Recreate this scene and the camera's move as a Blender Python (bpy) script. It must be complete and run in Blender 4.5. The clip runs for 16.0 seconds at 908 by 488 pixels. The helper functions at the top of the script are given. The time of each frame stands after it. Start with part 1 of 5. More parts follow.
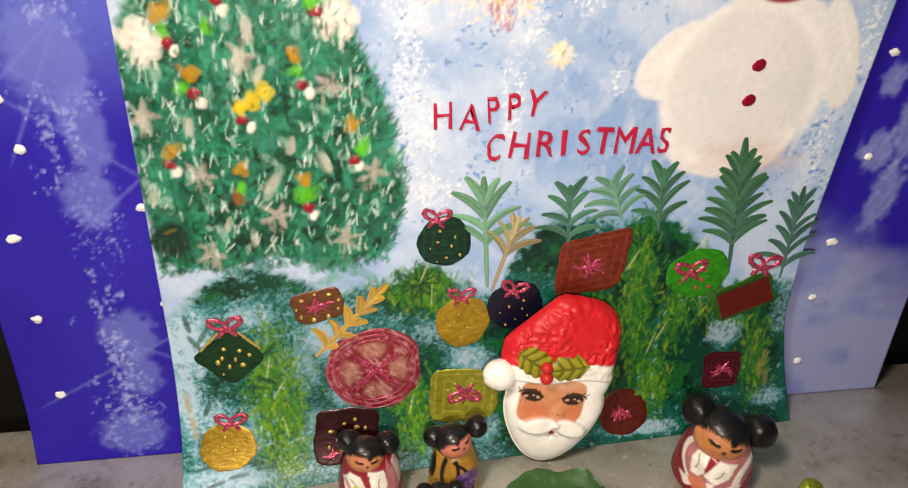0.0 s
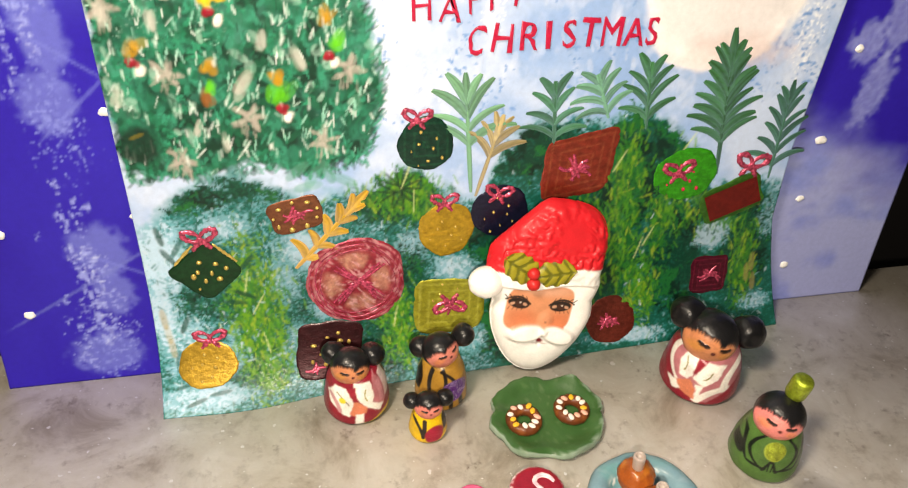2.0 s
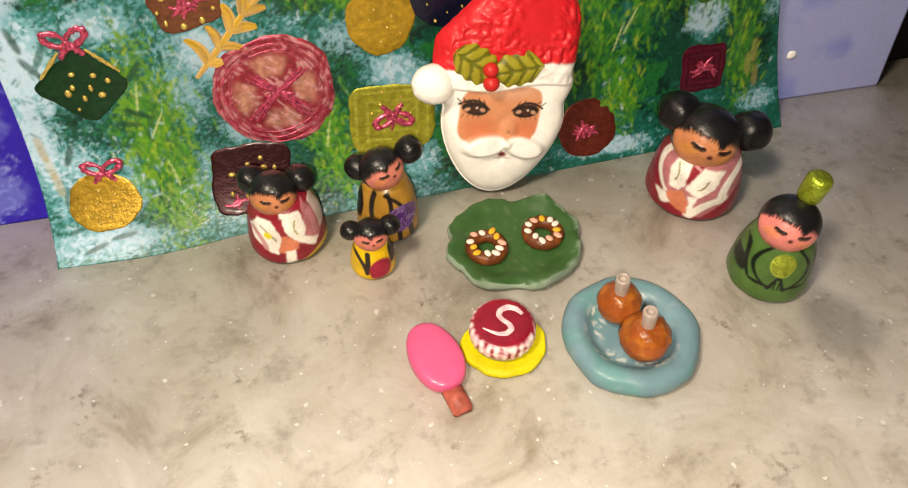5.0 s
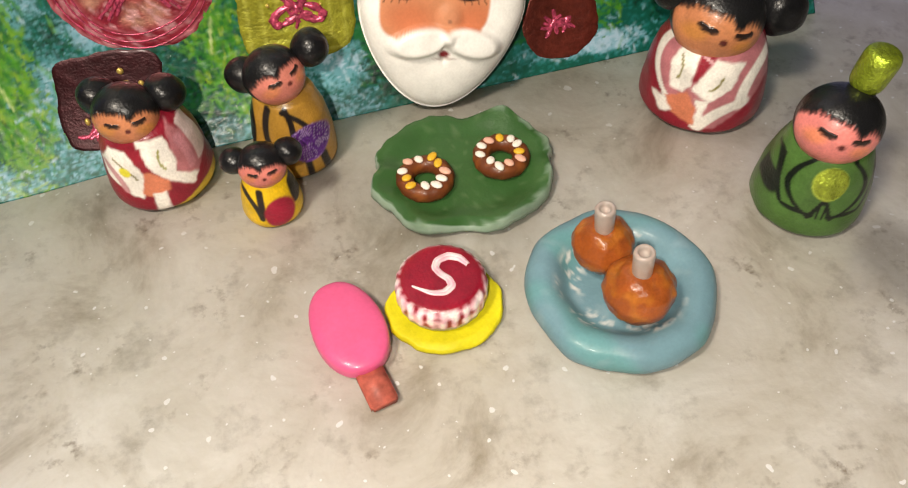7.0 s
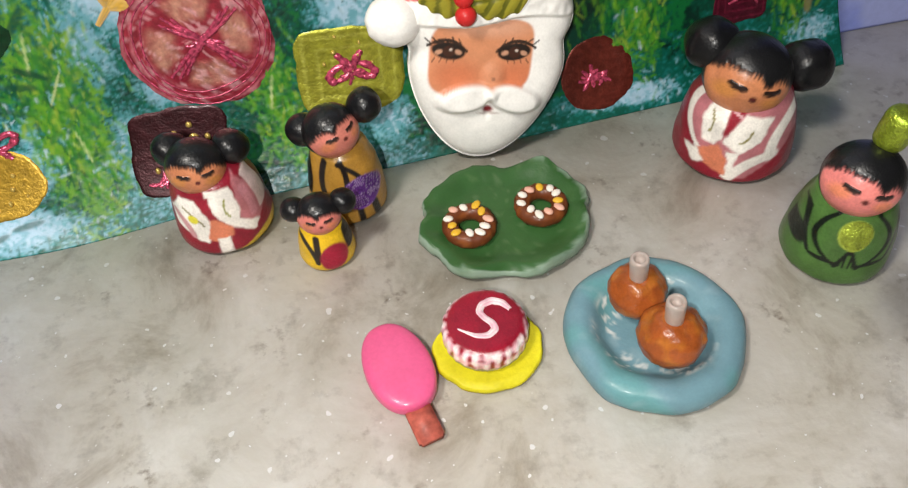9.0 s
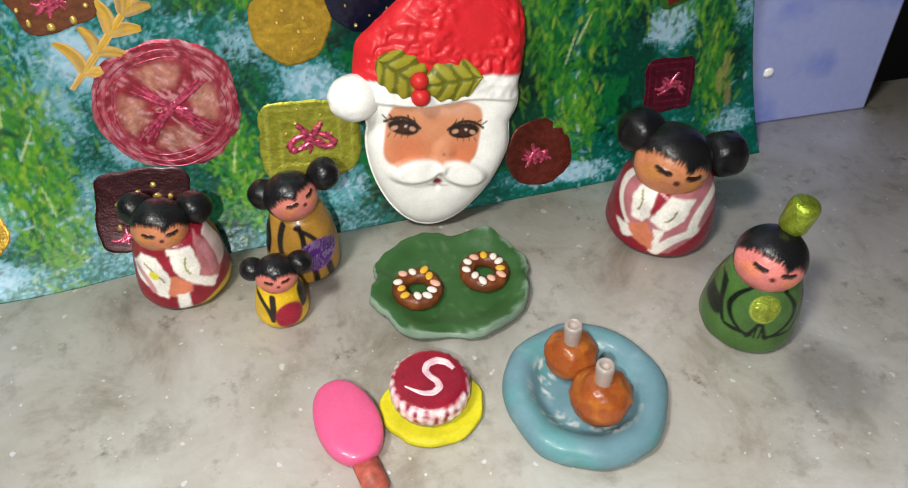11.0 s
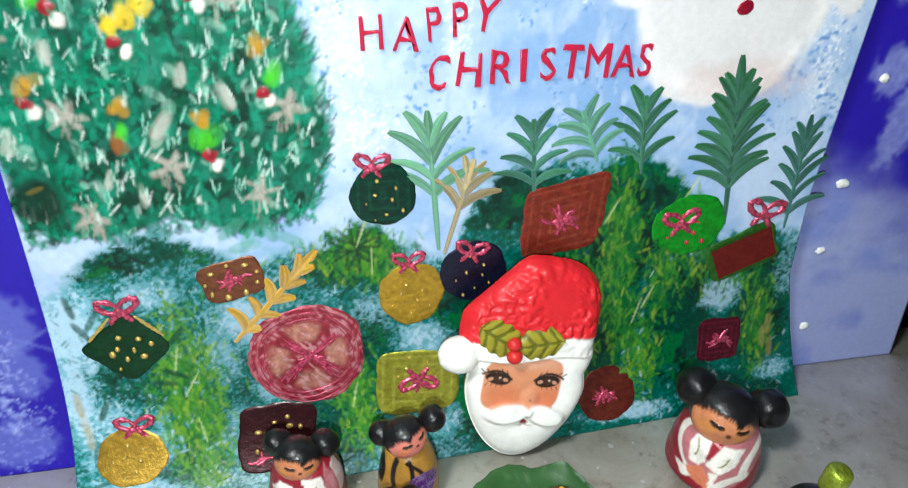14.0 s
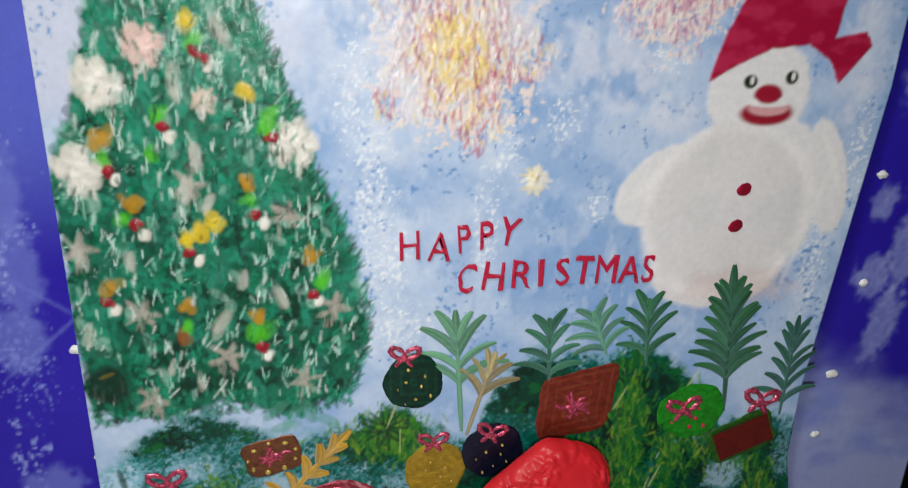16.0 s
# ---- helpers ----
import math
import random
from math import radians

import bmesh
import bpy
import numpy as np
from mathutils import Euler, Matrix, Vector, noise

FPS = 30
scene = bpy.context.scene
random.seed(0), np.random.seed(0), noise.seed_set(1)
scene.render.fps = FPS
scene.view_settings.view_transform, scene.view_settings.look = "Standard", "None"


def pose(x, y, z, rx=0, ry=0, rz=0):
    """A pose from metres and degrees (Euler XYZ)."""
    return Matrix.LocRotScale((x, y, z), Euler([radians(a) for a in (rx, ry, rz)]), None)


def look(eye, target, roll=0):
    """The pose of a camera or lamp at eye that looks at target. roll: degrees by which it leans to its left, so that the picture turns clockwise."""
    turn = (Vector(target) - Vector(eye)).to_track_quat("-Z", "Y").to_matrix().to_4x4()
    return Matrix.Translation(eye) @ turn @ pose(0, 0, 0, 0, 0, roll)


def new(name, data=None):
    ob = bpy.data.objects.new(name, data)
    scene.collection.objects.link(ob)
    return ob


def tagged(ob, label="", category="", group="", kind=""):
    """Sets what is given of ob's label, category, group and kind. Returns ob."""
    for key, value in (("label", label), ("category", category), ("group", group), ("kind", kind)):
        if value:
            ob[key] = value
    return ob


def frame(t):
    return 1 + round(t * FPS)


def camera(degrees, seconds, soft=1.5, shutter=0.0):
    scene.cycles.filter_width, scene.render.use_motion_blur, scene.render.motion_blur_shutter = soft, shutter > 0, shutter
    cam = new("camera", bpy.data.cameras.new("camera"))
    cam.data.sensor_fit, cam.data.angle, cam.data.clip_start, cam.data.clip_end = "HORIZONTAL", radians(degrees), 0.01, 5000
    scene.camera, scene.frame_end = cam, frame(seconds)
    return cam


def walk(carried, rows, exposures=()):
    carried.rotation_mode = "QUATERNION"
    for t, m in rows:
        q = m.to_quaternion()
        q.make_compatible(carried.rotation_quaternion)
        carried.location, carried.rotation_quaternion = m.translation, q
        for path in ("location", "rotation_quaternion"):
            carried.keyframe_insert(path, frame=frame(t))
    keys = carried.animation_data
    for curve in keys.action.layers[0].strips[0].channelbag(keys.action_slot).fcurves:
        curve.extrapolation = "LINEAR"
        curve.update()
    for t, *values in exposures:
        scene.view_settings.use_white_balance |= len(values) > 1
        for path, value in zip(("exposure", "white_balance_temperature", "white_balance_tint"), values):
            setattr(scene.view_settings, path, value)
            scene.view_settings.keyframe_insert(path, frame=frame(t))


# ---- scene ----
cam = camera(59.3, 16.0, soft=1.2, shutter=0.25)
PATH = [
    (0, (-0.008, 0.069, 0.291), (0.277, 1.691, -0.843), 2.9),
    (0.5, (-0.009, 0.074, 0.291), (0.292, 1.667, -0.88), 3.1),
    (1, (-0.008, 0.072, 0.288), (0.294, 1.628, -0.931), 2.6),
    (1.5, (-0.008, 0.074, 0.281), (0.338, 1.597, -0.969), 3.5),
    (2, (-0.011, 0.069, 0.271), (0.329, 1.598, -0.973), 3.0),
    (2.5, (-0.005, 0.075, 0.265), (0.323, 1.511, -1.088), 3.3),
    (3, (0.001, 0.077, 0.257), (0.335, 1.399, -1.207), 4.0),
    (3.5, (0.0, 0.077, 0.235), (0.422, 1.434, -1.173), 6.4),
    (4, (0.002, 0.085, 0.228), (0.411, 1.361, -1.257), 5.8),
    (6.3, (0.031, 0.116, 0.18), (0.289, 1.416, -1.318), -2.9),
    (6.5, (0.035, 0.123, 0.171), (0.345, 1.345, -1.381), -0.2),
    (7, (0.043, 0.13, 0.158), (0.324, 1.359, -1.395), -2.1),
    (7.5, (0.042, 0.131, 0.157), (0.315, 1.341, -1.411), -2.1),
    (8, (0.043, 0.128, 0.156), (0.302, 1.31, -1.436), -1.8),
    (8.5, (0.043, 0.128, 0.165), (0.272, 1.377, -1.38), -3.6),
    (9, (0.04, 0.126, 0.172), (0.25, 1.421, -1.338), -4.5),
    (9.5, (0.038, 0.125, 0.182), (0.257, 1.461, -1.29), -3.8),
    (10, (0.037, 0.122, 0.184), (0.3, 1.495, -1.246), -2.0),
    (12.3, (0.028, 0.115, 0.2), (0.498, 1.463, -1.202), 4.5),
    (12.5, (0.023, 0.115, 0.207), (0.459, 1.475, -1.193), 3.1),
    (13, (0.019, 0.105, 0.228), (0.35, 1.59, -1.071), 0.6),
    (13.5, (0.014, 0.107, 0.24), (0.357, 1.648, -0.987), 1.7),
    (14, (0.01, 0.107, 0.246), (0.359, 1.711, -0.897), 2.0),
    (14.5, (0.007, 0.108, 0.255), (0.352, 1.76, -0.818), 2.0),
    (15, (0.005, 0.103, 0.264), (0.351, 1.793, -0.748), 2.5),
    (15.5, (0.001, 0.102, 0.275), (0.381, 1.811, -0.693), 3.6),
    (16, (0.0, 0.093, 0.283), (0.347, 1.858, -0.592), 2.8),
]
# exposure and white balance follow the phone, which starts warm and bright and turns cooler as it nears the table
walk(cam, [(t, look(eye, target, roll)) for t, eye, target, roll in PATH],
     [(0, -0.3, 7050, 11), (1, -0.1, 7150, 11), (2, 0.12, 7300, 11), (3, 0.14, 7300, 12), (4, 0.02, 7700, 12), (6.5, -0.1, 7000, 9), (7, -0.11, 6800, 9), (8, -0.22, 6200, 9), (9, -0.18, 6100, 8), (10, -0.16, 5950, 6), (12.5, -0.05, 5900, 4), (13.5, 0.05, 5550, 0), (14.5, -0.2, 5500, 0), (15.5, -0.72, 5750, 4), (16, -0.8, 5850, 6)])

# ---- light ----
world = bpy.data.worlds.new("room")
scene.world = world
world.use_nodes = True
world.node_tree.nodes["Background"].inputs[0].default_value = (1.0, 0.93, 0.86, 1)
world.node_tree.nodes["Background"].inputs[1].default_value = 0.05


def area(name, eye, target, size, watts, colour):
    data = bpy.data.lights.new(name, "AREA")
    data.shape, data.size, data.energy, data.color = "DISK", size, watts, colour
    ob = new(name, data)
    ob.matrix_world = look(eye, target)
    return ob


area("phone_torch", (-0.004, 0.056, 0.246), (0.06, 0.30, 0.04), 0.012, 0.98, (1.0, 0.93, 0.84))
area("ceiling_lamp", (-0.24, 0.06, 0.66), (0.02, 0.26, 0.02), 0.12, 4.3, (1.0, 0.90, 0.78))


# ---- materials ----
def shader(name, colour, rough=0.6, metal=0.0, spots=0.12, scale=60.0, bump=0.15, fine=900.0, coat=0.0, attribute=None, distance=0.0004):
    """A clay, paint or paper surface: two scales of tone, fine relief."""
    m = bpy.data.materials.new(name)
    m.use_nodes = True
    nt = m.node_tree
    b = nt.nodes["Principled BSDF"]
    b.inputs["Roughness"].default_value, b.inputs["Metallic"].default_value = rough, metal
    b.inputs["Specular IOR Level"].default_value = 0.3
    b.inputs["Coat Weight"].default_value, b.inputs["Coat Roughness"].default_value = coat, 0.18
    co = nt.nodes.new("ShaderNodeTexCoord")
    big, small = nt.nodes.new("ShaderNodeTexNoise"), nt.nodes.new("ShaderNodeTexNoise")
    big.inputs["Scale"].default_value, small.inputs["Scale"].default_value = scale, fine
    big.inputs["Detail"].default_value = small.inputs["Detail"].default_value = 4
    nt.links.new(co.outputs["Object"], big.inputs["Vector"])
    nt.links.new(co.outputs["Object"], small.inputs["Vector"])
    tone = nt.nodes.new("ShaderNodeMapRange")
    tone.inputs[1].default_value, tone.inputs[2].default_value = 0.3, 0.7
    tone.inputs[3].default_value, tone.inputs[4].default_value = 1 - spots, 1 + spots
    nt.links.new(big.outputs[0], tone.inputs[0])
    grain = nt.nodes.new("ShaderNodeMapRange")
    grain.inputs[1].default_value, grain.inputs[2].default_value = 0.3, 0.7
    grain.inputs[3].default_value, grain.inputs[4].default_value = 1 - spots / 2, 1 + spots / 2
    nt.links.new(small.outputs[0], grain.inputs[0])
    mul = nt.nodes.new("ShaderNodeMath")
    mul.operation = "MULTIPLY"
    nt.links.new(tone.outputs[0], mul.inputs[0])
    nt.links.new(grain.outputs[0], mul.inputs[1])
    mix = nt.nodes.new("ShaderNodeVectorMath")
    mix.operation = "SCALE"
    if attribute:
        at = nt.nodes.new("ShaderNodeAttribute")
        at.attribute_name = attribute
        nt.links.new(at.outputs["Color"], mix.inputs[0])
    else:
        mix.inputs[0].default_value = colour
    nt.links.new(mul.outputs[0], mix.inputs["Scale"])
    nt.links.new(mix.outputs[0], b.inputs["Base Color"])
    bp = nt.nodes.new("ShaderNodeBump")
    bp.inputs["Strength"].default_value, bp.inputs["Distance"].default_value = bump, distance
    nt.links.new(small.outputs[0], bp.inputs["Height"])
    nt.links.new(bp.outputs[0], b.inputs["Normal"])
    return m


def marble():
    """Pale grey marble: cloudy patches, brown-grey specks and mica glints painted as bright specks."""
    m = bpy.data.materials.new("marble")
    m.use_nodes = True
    nt = m.node_tree
    b = nt.nodes["Principled BSDF"]
    co = nt.nodes.new("ShaderNodeTexCoord")

    def noise_node(scale, detail, rough, distort=0.0):
        n = nt.nodes.new("ShaderNodeTexNoise")
        n.inputs["Scale"].default_value, n.inputs["Detail"].default_value = scale, detail
        n.inputs["Roughness"].default_value, n.inputs["Distortion"].default_value = rough, distort
        nt.links.new(co.outputs["Object"], n.inputs["Vector"])
        return n.outputs[0]

    def ramp(source, stops):
        r = nt.nodes.new("ShaderNodeValToRGB")
        while len(r.color_ramp.elements) < len(stops):
            r.color_ramp.elements.new(0.5)
        for e, (p, c) in zip(r.color_ramp.elements, stops):
            e.position, e.color = p, (*c, 1)
        nt.links.new(source, r.inputs[0])
        return r.outputs[0]

    def blend(fac, a, c, kind="MIX"):
        x = nt.nodes.new("ShaderNodeMix")
        x.data_type, x.blend_type = "RGBA", kind
        for value, socket in ((fac, x.inputs[0]), (a, x.inputs[6]), (c, x.inputs[7])):
            if isinstance(value, (int, float)):
                socket.default_value = value
            elif isinstance(value, tuple):
                socket.default_value = (*value, 1)
            else:
                nt.links.new(value, socket)
        return x.outputs[2]

    cloud = ramp(noise_node(30, 8, 0.68, 0.6), [(0.3, (0.44, 0.39, 0.315)), (0.45, (0.72, 0.685, 0.615)), (0.66, (0.88, 0.86, 0.81))])
    vein = ramp(noise_node(80, 6, 0.65), [(0.28, (1, 1, 1)), (0.45, (0, 0, 0))])
    c = blend(vein, cloud, (0.30, 0.265, 0.215))
    c = blend(0.55, cloud, c)
    speck = ramp(noise_node(260, 5, 0.65), [(0.50, (0, 0, 0)), (0.72, (1, 1, 1))])
    where = ramp(noise_node(55, 4, 0.6), [(0.54, (0, 0, 0)), (0.68, (1, 1, 1))])
    c = blend(blend(1.0, speck, where, "MULTIPLY"), c, (0.17, 0.115, 0.065))
    haze = ramp(noise_node(9, 3, 0.5), [(0.35, (0.88, 0.86, 0.83)), (0.65, (1, 1, 1))])
    c = blend(1.0, c, haze, "MULTIPLY")
    # white specks in two sizes put the mica's glints into the colour
    mica_glint = ramp(noise_node(330, 1, 0.4), [(0.73, (0, 0, 0)), (0.745, (1, 1, 1))])
    c = blend(mica_glint, c, (0.95, 0.94, 0.92))
    fine_glint = ramp(noise_node(760, 1, 0.4), [(0.77, (0, 0, 0)), (0.79, (1, 1, 1))])
    c = blend(fine_glint, c, (0.95, 0.94, 0.92))
    # one cloudy grey patch beside the green doll
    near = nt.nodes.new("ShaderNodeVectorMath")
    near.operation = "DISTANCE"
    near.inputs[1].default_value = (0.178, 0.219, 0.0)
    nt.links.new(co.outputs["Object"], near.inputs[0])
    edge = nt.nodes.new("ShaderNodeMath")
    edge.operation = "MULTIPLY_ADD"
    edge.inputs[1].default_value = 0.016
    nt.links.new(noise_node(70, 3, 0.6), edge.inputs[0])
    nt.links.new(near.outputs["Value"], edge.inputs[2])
    grey_patch = ramp(edge.outputs[0], [(0.017, (0.66, 0.66, 0.67)), (0.025, (1, 1, 1))])
    c = blend(1.0, c, grey_patch, "MULTIPLY")
    nt.links.new(c, b.inputs["Base Color"])
    rr = nt.nodes.new("ShaderNodeMapRange")
    nt.links.new(noise_node(60, 4, 0.6), rr.inputs[0])
    rr.inputs[3].default_value, rr.inputs[4].default_value = 0.28, 0.5
    nt.links.new(rr.outputs[0], b.inputs["Roughness"])
    bp = nt.nodes.new("ShaderNodeBump")
    bp.inputs["Strength"].default_value, bp.inputs["Distance"].default_value = 0.12, 0.0005
    nt.links.new(noise_node(500, 3, 0.5), bp.inputs["Height"])
    nt.links.new(bp.outputs[0], b.inputs["Normal"])
    return m


MARBLE = marble()
BLACK = shader("black_wall", (0.018, 0.016, 0.016), 0.7, bump=0.1, scale=8)
PIGMENT = shader("glossy_painted_clay", (1, 1, 1), 0.32, attribute="pigment", spots=0.20, scale=180, fine=1500, bump=0.35, coat=0.16)
MATT = shader("matt_painted_clay", (1, 1, 1), 0.45, attribute="pigment", spots=0.08, scale=150, fine=1300, bump=0.2, coat=0.1)
PAINT = shader("acrylic_paint_on_paper", (1, 1, 1), 0.42, attribute="pigment", spots=0.045, scale=420, fine=1800, bump=0.16, distance=0.0003, coat=0.05)
YELLOW = shader("yellow_clay", (0.62, 0.55, 0.012), 0.55, scale=120, bump=0.3)
PINK = shader("pink_clay", (0.68, 0.10, 0.24), 0.38, scale=120, spots=0.08, coat=0.3)
WOOD = shader("stained_stick", (0.42, 0.10, 0.07), 0.5, scale=300, spots=0.3)
TUBE = shader("milky_tube", (0.72, 0.62, 0.56), 0.3, spots=0.1, coat=0.4)
TUBE.node_tree.nodes["Principled BSDF"].inputs["Transmission Weight"].default_value = 0.5
BEADWHITE = shader("white_paint", (0.85, 0.85, 0.83), 0.4)


# ---- mesh helpers ----
def make(name, verts, faces, material, parent=None, label="", colours=None, smooth=True):
    """One mesh object. colours: a pigment for each vertex."""
    me = bpy.data.meshes.new(name)
    me.from_pydata([tuple(v) for v in verts], [], faces)
    if colours is not None:
        at = me.color_attributes.new("pigment", "FLOAT_COLOR", "POINT")
        at.data.foreach_set("color", np.c_[np.clip(colours, 0, 1), np.ones(len(verts))].astype(np.float32).ravel())
    me.polygons.foreach_set("use_smooth", [smooth] * len(me.polygons))
    me.materials.append(material)
    me.update()
    ob = new(name, me)
    ob.parent = parent
    if label:
        ob["label"] = label
    return ob


def part(name, bm, material, parent, label=""):
    me = bpy.data.meshes.new(name)
    bm.to_mesh(me)
    bm.free()
    me.polygons.foreach_set("use_smooth", [True] * len(me.polygons))
    me.materials.append(material)
    ob = new(name, me)
    ob.parent = parent
    if label:
        ob["label"] = label
    return ob


def thing(name, place, label, category, group="", turn=(0, 0, 0)):
    ob = new(name)
    ob.empty_display_size = 0.01
    ob.matrix_world = pose(*place, *turn)
    return tagged(ob, label, category, group)


def grid_faces(n, m, wrap=False):
    """Quads of a grid of n rows and m columns."""
    cols = m if wrap else m - 1
    return [(i * m + j, i * m + (j + 1) % m, (i + 1) * m + (j + 1) % m, (i + 1) * m + j) for i in range(n - 1) for j in range(cols)]


def smooth_step(a, b, x):
    k = np.clip((x - a) / (b - a), 0, 1)
    return k * k * (3 - 2 * k)


def patch(X, Z, corners, edge=0.025, rough=0.012):
    """1 inside a brushed patch with these corners, 0 outside."""
    X, Z = X + rough * np.sin(Z * 23 + X * 9) * np.sin(X * 31 + 2), Z + rough * np.sin(X * 27 + Z * 7) * np.sin(Z * 33 + 1)
    inside, near = np.zeros(X.shape, bool), np.full(X.shape, 9.0)
    for (x0, z0), (x1, z1) in zip(corners, corners[1:] + corners[:1]):
        inside ^= ((z0 > Z) != (z1 > Z)) & (X < (x1 - x0) * (Z - z0) / (z1 - z0 + 1e-9) + x0)
        t = np.clip(((X - x0) * (x1 - x0) + (Z - z0) * (z1 - z0)) / ((x1 - x0) ** 2 + (z1 - z0) ** 2), 0, 1)
        near = np.minimum(near, np.hypot(X - x0 - t * (x1 - x0), Z - z0 - t * (z1 - z0)))
    return smooth_step(-edge, edge, np.where(inside, near, -near))


def wobble(points, scale, seed=0.0):
    """Smooth noise for an array of places."""
    return np.array([noise.noise(Vector((p[0] * scale + seed, p[1] * scale, p[2] * scale))) for p in points])


def spun(profile, around=48, rows=24):
    """A solid of revolution through a few (radius, height) pairs, as verts in rows from the bottom up."""
    pr = np.array(profile, float)
    s = np.r_[0, np.cumsum(np.hypot(*np.diff(pr, axis=0).T))]
    k = np.linspace(0, s[-1], rows)
    r, z = np.interp(k, s, pr[:, 0]), np.interp(k, s, pr[:, 1])
    for _ in range(2):
        r[1:-1], z[1:-1] = (r[:-2] + 2 * r[1:-1] + r[2:]) / 4, (z[:-2] + 2 * z[1:-1] + z[2:]) / 4
    a = np.linspace(0, 2 * np.pi, around, endpoint=False)
    v = np.stack([np.outer(r, np.cos(a)), np.outer(r, np.sin(a)), np.outer(z, np.ones(around))], -1).reshape(-1, 3)
    return v, grid_faces(rows, around, True)


def ball(centre, radii, around=32, rows=20):
    a, b = np.linspace(0, 2 * np.pi, around, endpoint=False), np.linspace(-np.pi / 2, np.pi / 2, rows)
    v = np.stack([np.outer(np.cos(b), np.cos(a)), np.outer(np.cos(b), np.sin(a)), np.outer(np.sin(b), np.ones(around))], -1).reshape(-1, 3)
    return v * radii + centre, grid_faces(rows, around, True)


def joined(pieces):
    """Verts, faces and pigments of several (verts, faces, colours)."""
    verts, faces, colours, n = [], [], [], 0
    for v, f, c in pieces:
        verts.append(v)
        colours.append(np.broadcast_to(c, (len(v), 3)))
        faces += [tuple(i + n for i in q) for q in f]
        n += len(v)
    return np.concatenate(verts), faces, np.concatenate(colours)


# ---- setting ----
def box(name, lo, hi, material, label="", bevel=0.0):
    bm = bmesh.new()
    bmesh.ops.create_cube(bm, size=1)
    for v in bm.verts:
        v.co = [lo[i] + (v.co[i] + 0.5) * (hi[i] - lo[i]) for i in range(3)]
    if bevel:
        bmesh.ops.bevel(bm, geom=bm.edges[:], offset=bevel, segments=3, affect="EDGES")
    return tagged(part(name, bm, material, None, label), kind="structure")


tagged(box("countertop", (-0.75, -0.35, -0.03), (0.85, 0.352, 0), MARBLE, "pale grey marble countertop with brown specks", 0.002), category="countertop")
box("wall_north", (-0.9, 0.405, -0.9), (1.0, 0.455, 1.2), BLACK, "near-black wall behind the counter")
box("floor", (-2.5, -2.5, -0.95), (2.5, 2.5, -0.9), BLACK, "dark floor below the counter")


# ---- the two painted papers ----
def curl(x, v):
    """How far the foot of the front paper bows towards the room, and its foot line."""
    s = 0.0165 - 0.0065 * (x - 0.06) / 0.14 + 0.003 * np.exp(-((x + 0.045) / 0.03) ** 2)
    foot = -1.05 * s
    return s * np.clip((0.08 - v) / (0.08 - foot), 0, 1) ** 2.5, foot


def on_paper(x, v, lift=0.0):
    """Places on the front paper: x across, v up it, lift off it."""
    x, v = np.asarray(x, float), np.asarray(v, float)
    k, _ = curl(x, v)
    return np.stack([x, 0.328 + 0.08 * v - k - lift, v + 1.05 * k], -1)


def backing_curl(x):
    return 0.0055 - 0.005 * smooth_step(-0.1, 0.2, x)


def on_backing(x, v, lift=0.0):
    """Places on the blue paper behind."""
    x, v = 0.963 * np.asarray(x, float) + 0.0045, np.asarray(v, float) + 0.0075
    s = backing_curl(x)
    k = s * np.clip((0.06 - v) / (0.06 + 1.05 * s), 0, 1) ** 2.5
    return np.stack([x, 0.335 + 0.08 * v - k - lift, v + 1.05 * k], -1)


def right_edge(v):
    return 0.198 + 0.014 * np.clip((0.065 - v) / 0.075, 0, 1) + 0.010 * np.clip((v - 0.1) / 0.12, 0, 1)


def tint(r, g, b):
    """Linear pigment from everyday 0 to 255 values."""
    c = np.array((r, g, b)) / 255
    return np.where(c < 0.04, c / 12.92, ((c + 0.055) / 1.055) ** 2.4)


TABLES = [np.random.RandomState(s).rand(256, 256) for s in range(12)]


def grainy(x, y, seed, octaves=4):
    """Fractal value noise, 0 to 1, on arrays."""
    total, norm, amp = 0, 0, 1.0
    for o in range(octaves):
        tab = TABLES[(seed + o) % 12]
        xi, yi = np.floor(x).astype(int), np.floor(y).astype(int)
        fx, fy = x - xi, y - yi
        fx, fy = fx * fx * (3 - 2 * fx), fy * fy * (3 - 2 * fy)
        a, b = tab[xi & 255, yi & 255], tab[(xi + 1) & 255, yi & 255]
        c, d = tab[xi & 255, (yi + 1) & 255], tab[(xi + 1) & 255, (yi + 1) & 255]
        total = total + amp * ((a * (1 - fx) + b * fx) * (1 - fy) + (c * (1 - fx) + d * fx) * fy)
        norm, amp, x, y = norm + amp, amp * 0.5, x * 2.03 + 17.3, y * 2.03 + 5.1
    return total / norm


